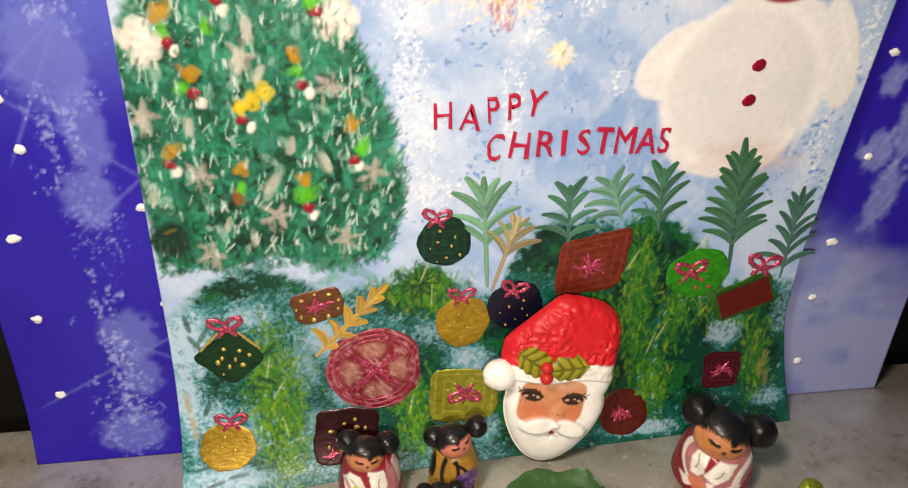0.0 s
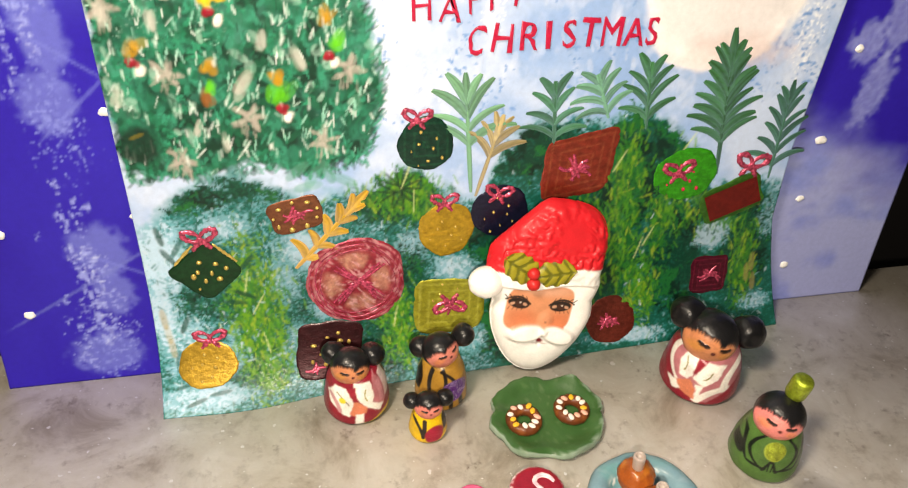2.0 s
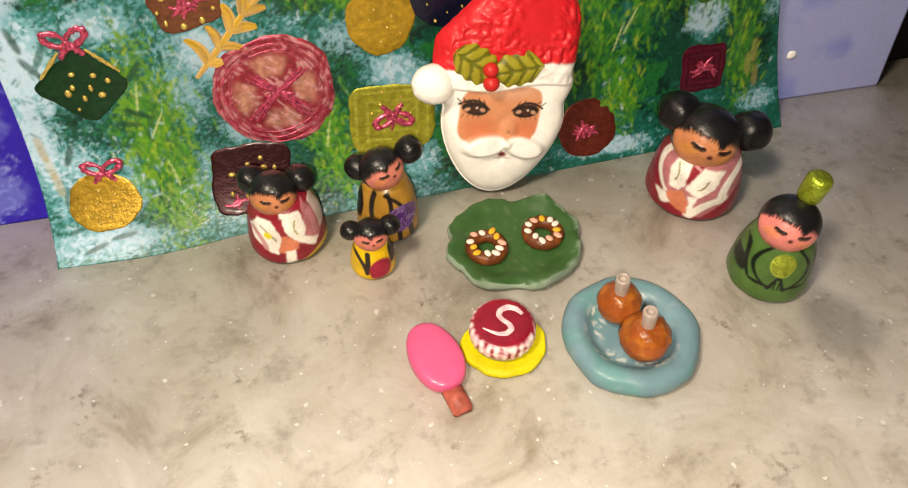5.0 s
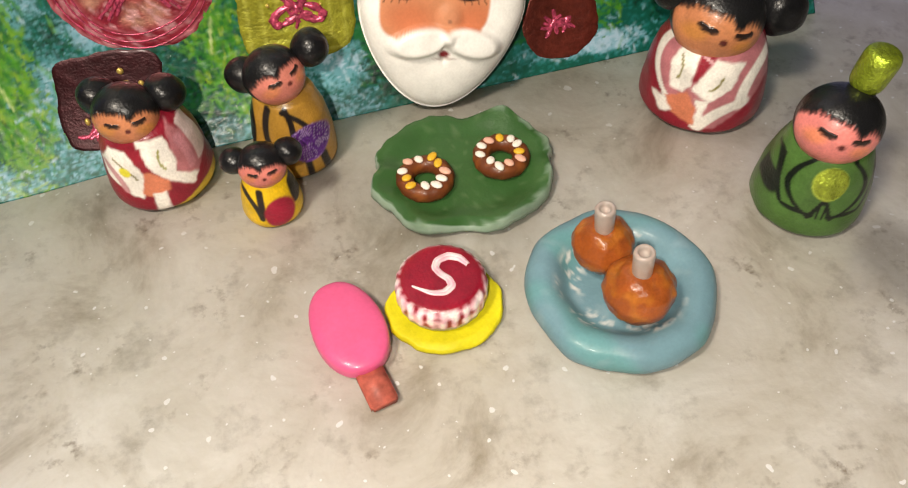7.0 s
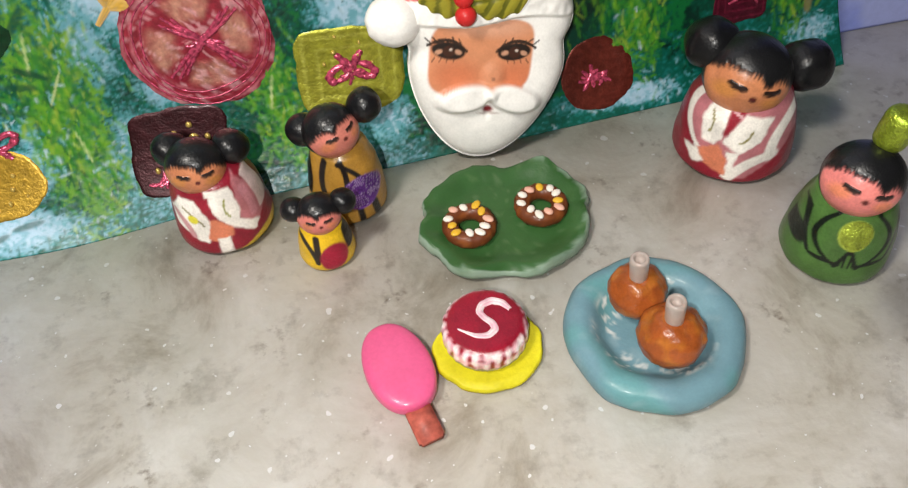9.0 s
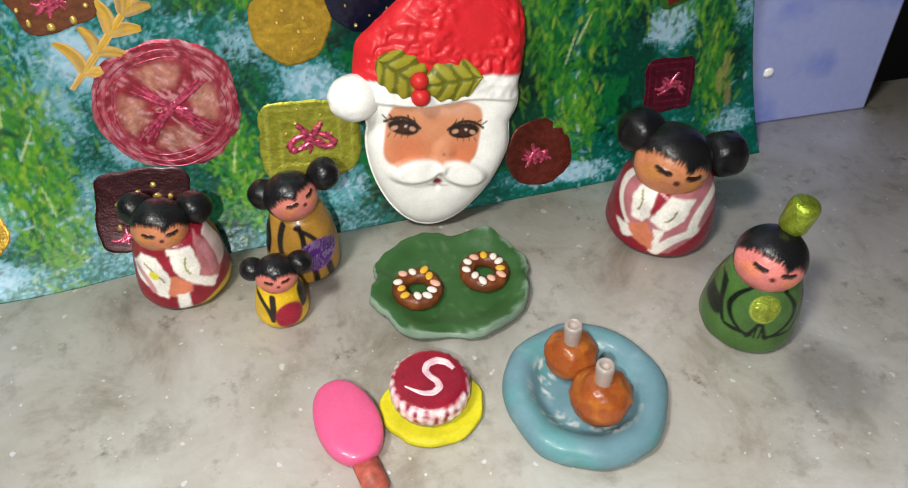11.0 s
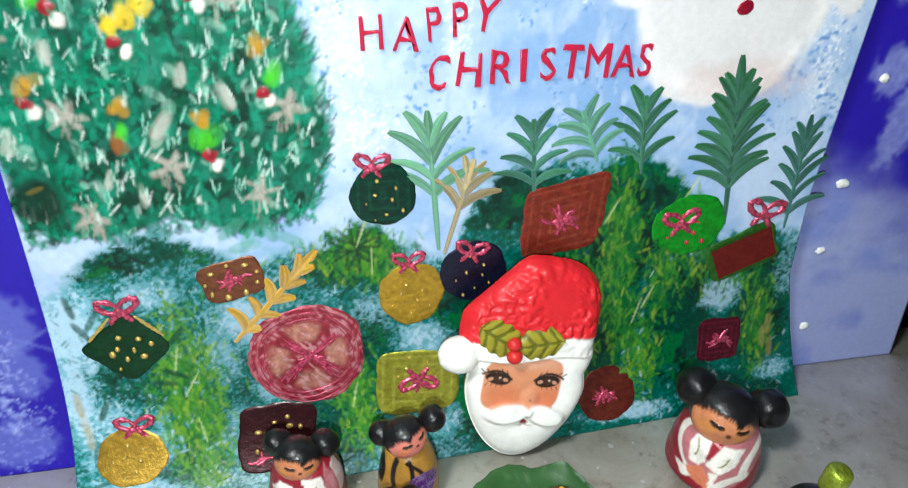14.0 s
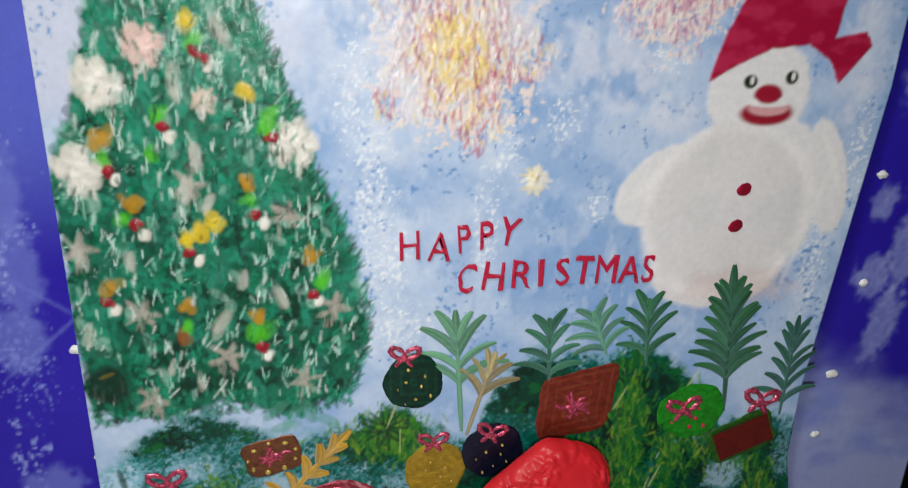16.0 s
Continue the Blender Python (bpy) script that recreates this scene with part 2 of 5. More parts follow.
class Paint:
    """A layer of paint in millimetres, built up stroke by stroke: pigment and thickness."""

    def __init__(self, x0, x1, v0, v1, step, colour):
        self.x0, self.v0, self.step = x0, v0, step
        self.X, self.V = np.meshgrid(np.arange(x0, x1, step), np.arange(v0, v1, step))
        self.rgb = np.broadcast_to(np.array(colour, float), (*self.X.shape, 3)).copy()
        self.high = np.zeros(self.X.shape)

    def wash(self, mask, colour, thick=0.0):
        self.rgb = self.rgb * (1 - mask[..., None]) + np.array(colour) * mask[..., None]
        self.high += thick * mask

    def blob(self, cx, cv, rx, rv, edge=0.4, turn=0.0, rag=0.0):
        """Mask of a soft ellipse with a ragged edge."""
        c, s = math.cos(radians(turn)), math.sin(radians(turn))
        a, b = (self.X - cx) * c + (self.V - cv) * s, -(self.X - cx) * s + (self.V - cv) * c
        d = np.hypot(a / rx, b / rv)
        if rag:
            d = d + rag * (grainy(self.X / 3, self.V / 3, 5) - 0.5)
        return 1 - smooth_step(1 - edge, 1 + edge, d)

    def sponge(self, area, colour, grain=0.9, cover=0.5, seed=0, thick=0.05):
        """Dabbed paint: fine broken specks inside the soft area."""
        n = grainy(self.X / grain, self.V / grain, seed, 3)
        self.wash(smooth_step(0.0, 0.10, n - (1 - 0.62 * cover * area) + 0.28 * area * cover) * np.clip(area * 3, 0, 1), colour, thick)

    def dab(self, cx, cv, length, width, turn, colour, alpha=0.9, dry=0.5, thick=0.12):
        """One stroke of a small brush: turn 90 is upright."""
        r = length * 0.5 + width
        i0, i1 = int((cv - r - self.v0) / self.step), int((cv + r - self.v0) / self.step) + 2
        j0, j1 = int((cx - r - self.x0) / self.step), int((cx + r - self.x0) / self.step) + 2
        i0, j0, i1, j1 = max(i0, 0), max(j0, 0), min(i1, self.X.shape[0]), min(j1, self.X.shape[1])
        if i0 >= i1 or j0 >= j1:
            return
        X, V = self.X[i0:i1, j0:j1] - cx, self.V[i0:i1, j0:j1] - cv
        c, s = math.cos(radians(turn)), math.sin(radians(turn))
        a, b = (X * c + V * s) / (length * 0.5), (-X * s + V * c) / (width * 0.5)
        body = 1 - smooth_step(0.75, 1.1, np.hypot(np.abs(a) ** 1.5, b))
        hair = TABLES[3][np.clip((b * 3.3 + 40 + cx * 7).astype(int), 0, 10 ** 6) & 255, int(cv * 13) & 255]
        m = body * alpha * np.clip(1 - dry * hair * (0.4 + 0.6 * (a * 0.5 + 0.5)), 0, 1)
        tone = (0.82 + 0.36 * hair)[..., None]
        here = self.rgb[i0:i1, j0:j1]
        self.rgb[i0:i1, j0:j1] = here * (1 - m[..., None]) + np.clip(np.array(colour) * tone, 0, 0.92) * m[..., None]
        self.high[i0:i1, j0:j1] += thick * m * (0.6 + 0.6 * hair)

    def at(self, x, v):
        """Pigment and thickness at places, in millimetres."""
        i, j = (v - self.v0) / self.step, (x - self.x0) / self.step
        i, j = np.clip(i, 0, self.X.shape[0] - 1.001), np.clip(j, 0, self.X.shape[1] - 1.001)
        i0, j0 = i.astype(int), j.astype(int)
        fi, fj = i - i0, j - j0
        out = []
        for f in (self.rgb, self.high[..., None]):
            q = (f[i0, j0] * ((1 - fi) * (1 - fj))[..., None] + f[i0 + 1, j0] * (fi * (1 - fj))[..., None]
                 + f[i0, j0 + 1] * ((1 - fi) * fj)[..., None] + f[i0 + 1, j0 + 1] * (fi * fj)[..., None])
            out.append(q)
        return out[0], out[1][..., 0]


def sheet(name, place, left, right, foot, fine_top, top, fine, layer, parent, label):
    """A paper with front, back and edge: a fine grid up to fine_top, coarse above it."""
    vv = np.r_[np.arange(0, fine_top, fine), np.linspace(fine_top, top, 24)]
    nx = int((right(0.1) - left) / fine)
    u = np.linspace(0, 1, nx)
    V0 = vv[:, None] + 0 * u[None]
    X = left + (right(V0) - left) * u[None]
    F = foot(X)
    V = F + V0 * (top - F) / top
    rgb, high = layer.at(X * 1000, V * 1000)
    front = place(X, V, high * 0.001).reshape(-1, 3)
    faces = grid_faces(len(vv), nx)
    rim = list(range(nx)) + [i * nx + nx - 1 for i in range(1, len(vv))] + [(len(vv) - 1) * nx + j for j in range(nx - 2, -1, -1)] + [i * nx for i in range(len(vv) - 2, 0, -1)]
    edge = front[rim] + np.array((0, 0.0005, 0))
    n, m = len(front), len(rim)
    for k in range(m):
        q = (k + 1) % m
        faces.append((rim[k], n + k, n + q, rim[q]))
    rows, cols = np.unique(np.linspace(0, len(vv) - 1, 60).astype(int)), np.unique(np.linspace(0, nx - 1, 60).astype(int))
    back = place(X, V, -0.0006)[rows][:, cols].reshape(-1, 3)
    faces += [tuple(n + m + i for i in q[::-1]) for q in grid_faces(len(rows), len(cols))]
    colours = np.concatenate([rgb.reshape(-1, 3), np.broadcast_to((0.75, 0.75, 0.73), (m + len(back), 3))])
    back = np.concatenate([edge, back])
    return make(name, np.concatenate([front, back]), faces, PAINT, parent, label, colours)


rng = np.random.RandomState(7)

# the blue paper: ultramarine, a dry-brushed pale band, faint crossed lines, a pale lower right side
ULTRA, PERI = tint(40, 20, 160), tint(120, 130, 212)
blue = Paint(-160, 270, -20, 260, 0.7, ULTRA)
X, V = blue.X, blue.V
# lighter blue towards the top, with some sheen painted in
blue.wash(smooth_step(140, 205, V) * 0.8 * (X < 60), tint(104, 118, 210))
blue.wash(0.35 * grainy(X / 18, V / 30, 2), tint(60, 52, 196))
band = np.exp(-((X + 109) / 16) ** 2)
lower = band * (V < 175) * (0.55 + 0.45 * np.sin(V / 17 + 1.2))
blue.sponge(np.clip(lower, 0, 1) * 0.86, PERI, 1.2, 0.60, 1, 0.02)
for cx, cv, rx, rv in ((-112, 2, 15, 11), (-106, 55, 11, 12), (-114, 174, 14, 20), (-104, 34, 8, 12), (-106, 146, 8, 18), (-110, 120, 10, 12)):
    blue.wash(blue.blob(cx, cv, rx, rv, 0.25, 4, 0.7) * 0.55, PERI)
for x0, v0, turn, size in ((-112, 40, 29, 90), (-97, 46, -28, 36), (-108, 142, -36, 70), (-100, 118, 40, 46), (-126, 172, 42, 60), (-122, 160, 63, 60), (-135, 176, -34, 40)):
    blue.dab(x0, v0, size, 1.4, turn, PERI, 0.5, 0.6, 0.02)
splash = np.exp(-((X + 112) / 20) ** 2) * smooth_step(0.35, 0.65, grainy(X / 11, V / 16, 7)) * (V < 205)
blue.sponge(splash * 0.75, tint(140, 150, 222), 1.4, 0.72, 6, 0.02)
blue.sponge(splash * 0.6, tint(176, 186, 236), 1.0, 0.60, 2, 0.02)
right = smooth_step(185, 200, X + 8 * (grainy(X / 9, V / 9, 4) - 0.5))
pale = right * (1 - smooth_step(62, 104, V + 26 * (grainy(X / 20, V / 14, 6) - 0.5) + (X - 222) * 0.5))
blue.wash(pale * 0.92, tint(160, 168, 214))
blue.wash(pale * 0.8 * smooth_step(0.45, 0.75, grainy(X / 22, V / 16, 8)), tint(120, 134, 206))
for cx, cv, rx, rv in ((239, 106, 7, 16), (244, 145, 8, 22), (229, 128, 8, 9), (248, 190, 9, 26), (226, 160, 5, 8), (232, 208, 8, 10)):
    m = blue.blob(cx, cv, rx, rv, 0.35, -12, 1.1)
    blue.wash(m * 0.62 * (0.4 + 0.6 * grainy(X / 1.6, V / 1.6, 3)), tint(172, 184, 236))
blue.sponge(right * smooth_step(110, 150, V) * 0.35, tint(170, 180, 232), 1.3, 0.5, 5, 0.02)

backing = thing("painted_backdrop", (0, 0, 0), "deep blue painted paper with white snow dots, standing on the counter", "painting")
sheet("paper", on_backing, -0.1563, lambda v: 0.2725 + 0 * v, lambda x: -1.05 * backing_curl(0.963 * x + 0.0045) - 0.0075, 0.25, 0.59, 0.0009, blue, backing, "ultramarine paper with pale brushed patches")


def snow_dot(x, v, r, k):
    a, b = ball((0, 0, 0), (1, 1, 1), 18, 12)
    a = a * (1 + 0.35 * wobble(a, 1.3, k * 7.7))[:, None] * np.array((r * (1.25 if k % 3 == 0 else 1), 0.0011, r * 0.85))
    o = make("snow_dot", a, b, BEADWHITE, backing, "thick white paint")
    o.matrix_basis = Matrix.Translation(Vector(on_backing(x, v)))


for k, (x, v) in enumerate(((-134, 160), (-130.7, 140.6), (-90.8, 115), (-141.6, 103.7), (-141.4, 66), (-140, 26), (-87.5, 70), (-86.5, 27), (225, 125.7), (220, 83.4), (218.4, 53), (221, 14.5), (222, 171.5), (232, 214))):
    snow_dot(x * 0.001, v * 0.001, 0.0021 + 0.0004 * math.sin(k * 3.1), k)

# the front paper: sky, dappled snow, tree, undergrowth, snow figure
SKY = tint(152, 180, 222)
art = Paint(-82, 216, -28, 264, 0.5, SKY)
X, V = art.X, art.V
art.wash(0.8 * smooth_step(0.35, 0.7, grainy(X / 26, V / 20, 1)), tint(196, 212, 238))
art.wash(0.6 * smooth_step(0.45, 0.75, grainy(X / 22 + 9, V / 30, 3)), tint(128, 164, 216))
art.wash(0.5 * smooth_step(0.5, 0.8, grainy(X / 6, V / 9, 6)), tint(206, 218, 240))
art.wash(0.85 * (1 - smooth_step(-72, -52, X)) * smooth_step(196, 214, V), tint(206, 210, 232))
art.wash(0.8 * (1 - smooth_step(-8, 14, X - (V - 230) * 0.2)) * smooth_step(204, 226, V), tint(206, 212, 232))
for cx, cv, rx, rv in ((20, 180, 9, 34), (26, 152, 9, 26), (60, 168, 6, 24), (30, 128, 18, 12), (66, 196, 7, 18), (14, 214, 9, 22), (86, 205, 9, 10), (120, 224, 10, 8), (100, 172, 6, 6), (190, 150, 8, 30), (200, 190, 6, 26)):
    art.sponge(art.blob(cx, cv, rx, rv, 0.7) * 0.66, tint(236, 241, 250), 1.0, 0.74, int(cx) % 7, 0.10)
    art.wash(art.blob(cx, cv, rx, rv, 0.8, 0, 1.2) * 0.45 * grainy(X / 3, V / 5, 7), tint(232, 238, 248), 0.05)
for _ in range(420):
    art.dab(rng.uniform(-5, 205), rng.uniform(110, 262), rng.uniform(2, 8), rng.uniform(1, 3), rng.uniform(40, 130), (SKY, tint(222, 230, 246), tint(136, 170, 218))[rng.randint(3)], 0.30, 0.7, 0.03)
art.sponge(0.5 * smooth_step(0.42, 0.62, grainy(X / 16 + 70, V / 14, 5)) * (V > 110), tint(112, 152, 208), 1.6, 0.8, 3, 0.0)
# small specks of grey-blue left by the sponge
art.sponge(0.30 * art.blob(60, 170, 70, 50, 0.6), tint(112, 140, 180), 0.8, 0.62, 9, 0.0)


def tree_side(v):
    return np.interp(v, (96, 103, 131, 162, 190, 215, 230, 245, 282), (0, 11, 19, 12, 1, -7, -12, -18, -40)), np.interp(v, (96, 188, 210, 240, 282), (-79, -80, -71, -63, -42))


DEEP, MID, TEAL, LEAFY = tint(4, 56, 38), tint(12, 104, 72), tint(50, 154, 122), tint(170, 212, 194)
xr, xl = tree_side(V)
rag = 5 * (grainy(X / 2.2, V / 4, 2) - 0.5)
inside = smooth_step(-1.5, 1.5, xr - X + rag) * smooth_step(-1.5, 1.5, X - xl + rag) * smooth_step(98, 101, V + 6 * (grainy(X / 5, V / 5, 8) - 0.5) - 2.5 * np.sin(X / 7))
art.wash(inside * (0.96 - 0.5 * smooth_step(212, 245, V)), tint(14, 92, 66), 0.05)
art.wash(inside * 0.85 * smooth_step(0.45, 0.62, grainy(X / 7, V / 9, 5)), tint(4, 56, 38))
art.wash(inside * 0.9 * smooth_step(0.5, 0.66, grainy(X / 9, V / 8, 7)) * (1 - smooth_step(110, 134, V)), tint(3, 34, 24))
art.wash(inside * 0.5 * smooth_step(0.5, 0.72, grainy(X / 11, V / 13, 10)), tint(74, 150, 128))
art.wash(inside * 0.30 * smooth_step(200, 250, V), tint(150, 190, 176))
art.sponge(inside * smooth_step(0.40, 0.6, grainy(X / 8, V / 7, 3)) * 0.9, tint(3, 46, 32), 2.0, 0.85, 7, 0.05)
art.sponge(inside * smooth_step(0.42, 0.62, grainy(X / 9 + 30, V / 8, 6)) * 0.75, tint(36, 140, 104), 1.0, 0.85, 1, 0.08)
art.sponge(inside * smooth_step(0.48, 0.66, grainy(X / 10 + 60, V / 9, 8)) * (0.3 + 0.5 * smooth_step(120, 220, V)), tint(170, 214, 196), 0.8, 0.85, 4, 0.10)
for count, low_len, top_len, low_w, top_w, alpha in ((1100, 4.5, 9.0, 2.6, 5.0, 0.55), (1500, 2.4, 5.0, 1.2, 2.6, 0.6)):
    for _ in range(count):
        v = rng.uniform(98, 262)
        a, b = tree_side(v)
        q, high = rng.rand(), np.clip((v - 105) / 120, 0, 1)
        col = DEEP if q < 0.38 - 0.22 * high else MID if q < 0.72 - 0.15 * high else TEAL if q < 0.95 else LEAFY
        art.dab(rng.uniform(b, a), v, rng.uniform(low_len, top_len), rng.uniform(low_w, top_w), rng.normal(90, 38), col, alpha, 0.6, 0.10)
# pale hairs left by a dry brush, in loose tufts
for _ in range(850):
    v = rng.uniform(104, 258)
    a, b = tree_side(v)
    x = rng.uniform(b + 1, a - 1)
    if TABLES[5][int(x / 5) & 255, int(v / 7) & 255] < 0.62 - 0.25 * (v - 104) / 150:
        art.dab(x, v, rng.uniform(2.5, 6.5), rng.uniform(0.45, 0.95), rng.normal(84, 16), (tint(226, 238, 232), tint(150, 210, 190), tint(190, 222, 208))[rng.randint(3)], 0.8, 0.35, 0.18)
for _ in range(260):
    v = rng.uniform(100, 250)
    a, b = tree_side(v)
    art.dab(a + rng.uniform(-1.5, 2.5), v, rng.uniform(3, 6), rng.uniform(0.7, 1.2), rng.normal(55, 18), (MID, TEAL, DEEP)[rng.randint(3)], 0.8, 0.6, 0.1)
    x = rng.uniform(-78, 12)
    art.dab(x, 99 + 2 * math.sin(x / 6) + rng.uniform(-3, 3), rng.uniform(2, 5), 1.2, rng.normal(90, 30), (MID, DEEP, TEAL)[rng.randint(3)], 0.7, 0.6, 0.08)

art.wash(inside * 0.34 * smooth_step(0.5, 0.7, grainy(X / 10 + 40, V / 8, 11)), tint(40, 124, 100))
CREAM, GREY, GOLD, LIME, RED = tint(240, 234, 224), tint(176, 168, 158), tint(214, 172, 28), tint(96, 206, 20), tint(150, 26, 44)


def blossom(x, v, r, colour, petals=7, alpha=0.9):
    """Ragged dry-brushed star of paint, or a fluffy clump when it has no petals."""
    for i in range(0 if petals else 8):
        k, d = rng.uniform(0, 2 * math.pi) if i > 5 else i * 1.05 + rng.uniform(-0.3, 0.3), r * (0.55 if i < 6 else 0.15)
        for _ in range(4):
            art.dab(x + d * math.cos(k) + rng.normal(0, 0.08) * r, v + d * math.sin(k) + rng.normal(0, 0.08) * r, r * rng.uniform(0.6, 0.85), r * rng.uniform(0.4, 0.6), rng.normal(88, 22), np.array(colour) * rng.uniform(0.82, 1.04), alpha * rng.uniform(0.4, 0.8), 0.85, 0.22)
    for i in range(petals):
        k = i * 360 / petals + rng.uniform(-16, 16)
        for _ in range(4):
            d = rng.uniform(0.25, 0.7) * r
            art.dab(x + d * math.cos(radians(k)) + rng.normal(0, 0.5), v + d * math.sin(radians(k)) + rng.normal(0, 0.5), r * rng.uniform(0.5, 0.9), rng.uniform(1.0, 2.2), k + rng.normal(0, 14), colour, alpha * rng.uniform(0.6, 1.0), 0.75, 0.14)
    art.dab(x, v, r * 0.9, r * 0.5, rng.uniform(0, 180), colour, alpha * 0.9, 0.5, 0.12)
    for _ in range(6):
        art.dab(x + rng.uniform(-r, r) * 0.5, v - rng.uniform(0.3, 1.1) * r, r * 0.8, 0.8, 88 + rng.normal(0, 8), colour, alpha * 0.7, 0.6, 0.14)


for x, v in ((-63, 217), (-71, 190), (-4.5, 197)):
    blossom(x, v, 9.0, CREAM, 0, 1.0)
    blossom(x + 1, v - 1, 7, CREAM, 5, 0.6)
blossom(-48.7, 228, 7.5, tint(244, 206, 198), 0)
blossom(-32, 211, 5, tint(222, 200, 184))
for x, v in ((-58, 139), (-58, 105), (-5, 110), (-39, 184), (-8, 173), (-75, 163), (6, 138), (-31, 121)):
    blossom(x, v, 7.0, GREY, 5, 0.72)
for x, v, size, turn in ((-32, 211, 8, 60), (-25, 232, 12, 115), (-40, 217, 13, 92), (-36, 193, 11, 95), (-41, 182, 14, 84), (-33, 178, 9, 70), (-12, 142, 11, 112), (-75, 161, 10, 78), (-59, 159, 10, 96), (-75, 131, 9, 80), (-41, 112, 9, 100), (-32, 134, 12, 55), (-50, 118, 8, 70), (-24, 150, 9, 75)):
    for k in range(3):
        art.dab(x + rng.normal(0, 0.7), v + rng.normal(0, 0.7), size * rng.uniform(0.75, 1.05), size * rng.uniform(0.22, 0.36), turn + rng.normal(0, 8), (tint(206, 208, 198), tint(178, 172, 160))[k % 2], 0.55, 0.95, 0.18)
OLD_GOLD, BRIGHT = tint(190, 142, 26), tint(228, 196, 30)
for x, v, r, c in ((-35, 235, 4.4, BRIGHT), (-19, 214, 4.2, BRIGHT), (-64, 199, 5.4, OLD_GOLD), (-57, 179, 4.6, OLD_GOLD), (-21, 184, 4.2, OLD_GOLD), (-68, 148, 4.4, OLD_GOLD), (-43, 141, 4.4, OLD_GOLD), (-20, 136, 4.4, OLD_GOLD), (-1, 158, 4.2, OLD_GOLD), (-45, 129, 4.8, tint(140, 84, 34)), (-37, 168, 5.6, BRIGHT), (-33, 171, 4.8, BRIGHT), (-41, 165, 4.0, BRIGHT)):
    for _ in range(5):
        art.dab(x + rng.normal(0, 0.22) * r, v + rng.normal(0, 0.22) * r, r * rng.uniform(1.1, 1.8), r * rng.uniform(0.6, 1.0), rng.normal(88, 40), np.array(c) * rng.uniform(0.75, 1.15), 0.62, 0.7, 0.16)
for x, v, r in ((-34, 230, 3.6), (-12, 207, 5.6), (-13, 203, 4.6), (-46, 208, 4.0), (-64, 193, 3.6), (-20, 178, 3.4), (-43, 134, 3.6), (-19, 130, 6.0), (2, 150, 5.0), (-60, 173, 3.2), (-50, 194, 3.6)):
    for _ in range(5):
        art.dab(x + rng.normal(0, 0.25) * r, v + rng.normal(0, 0.3) * r, r * rng.uniform(1.0, 1.7), r * rng.uniform(0.6, 1.0), rng.normal(80, 30), LIME * rng.uniform(0.7, 1.1), 0.5, 0.75, 0.1)
for x, v in ((-32, 225), (-45, 203), (-12, 199), (-63, 189), (-18, 173), (-56, 171), (-40, 160.5), (-1, 143.6), (-68, 143.6), (-19, 123.5)):
    for _ in range(3):
        art.dab(x + 2.0 + rng.normal(0, 0.4), v - 3.0 + rng.normal(0, 0.4), 4.4, 3.0, rng.normal(75, 15), CREAM, 0.8, 0.4, 0.2)
    for _ in range(4):
        art.dab(x + rng.normal(0, 0.8), v + rng.normal(0, 0.6), 3.8, 2.6, rng.uniform(0, 180), RED, 0.95, 0.25, 0.25)
for _ in range(520):
    v = rng.uniform(104, 250)
    a, b = tree_side(v)
    art.dab(rng.uniform(b + 1, a - 1), v, rng.uniform(2.5, 6.0), rng.uniform(0.5, 1.3), rng.normal(86, 20), (MID, DEEP, TEAL, MID, DEEP, tint(220, 234, 228))[rng.randint(6)], 0.7, 0.6, 0.14)
art.wash(art.blob(-72, 112, 7.6, 7.6, 0.25, 0, 0.3) * 0.9, tint(8, 40, 28), 0.1)
art.dab(-72, 116, 6, 1.6, 20, tint(120, 106, 30), 0.7, 0.7, 0.1)

# star bursts in the sky
for cx, cv, r, n, cols in ((48, 226, 33, 1500, (tint(206, 130, 146), tint(238, 204, 200), tint(246, 214, 130), tint(250, 244, 228), tint(176, 96, 120), tint(240, 238, 240))),
                           (122, 250, 26, 600, (tint(206, 150, 178), tint(238, 206, 214), tint(190, 124, 160), tint(240, 236, 226)))):
    art.sponge(art.blob(cx, cv, r * 0.9, r * 0.95, 0.4, 0, 1.0) * 0.8, tint(238, 222, 216), 1.0, 0.95, 3, 0.06)
    for _ in range(n):
        k, d = rng.uniform(0, 360), r * rng.rand() ** 0.7
        d *= 0.80 + 0.20 * math.cos(radians(k * 5))
        c = cols[2 if d < r * 0.35 and rng.rand() < 0.6 else rng.randint(len(cols))]
        art.dab(cx + d * math.cos(radians(k)), cv + d * 1.05 * math.sin(radians(k)), rng.uniform(2, 6), rng.uniform(0.6, 1.3), rng.normal(90, 16), c, 0.8, 0.6, 0.15)
for _ in range(70):
    k = rng.uniform(0, 360)
    art.dab(77 + rng.uniform(1, 4.5) * math.cos(radians(k)), 183 + rng.uniform(1, 4.5) * math.sin(radians(k)), rng.uniform(2, 6), rng.uniform(0.8, 1.6), k + rng.normal(0, 20), (tint(236, 220, 170), CREAM)[rng.randint(2)], 0.8, 0.5, 0.15)

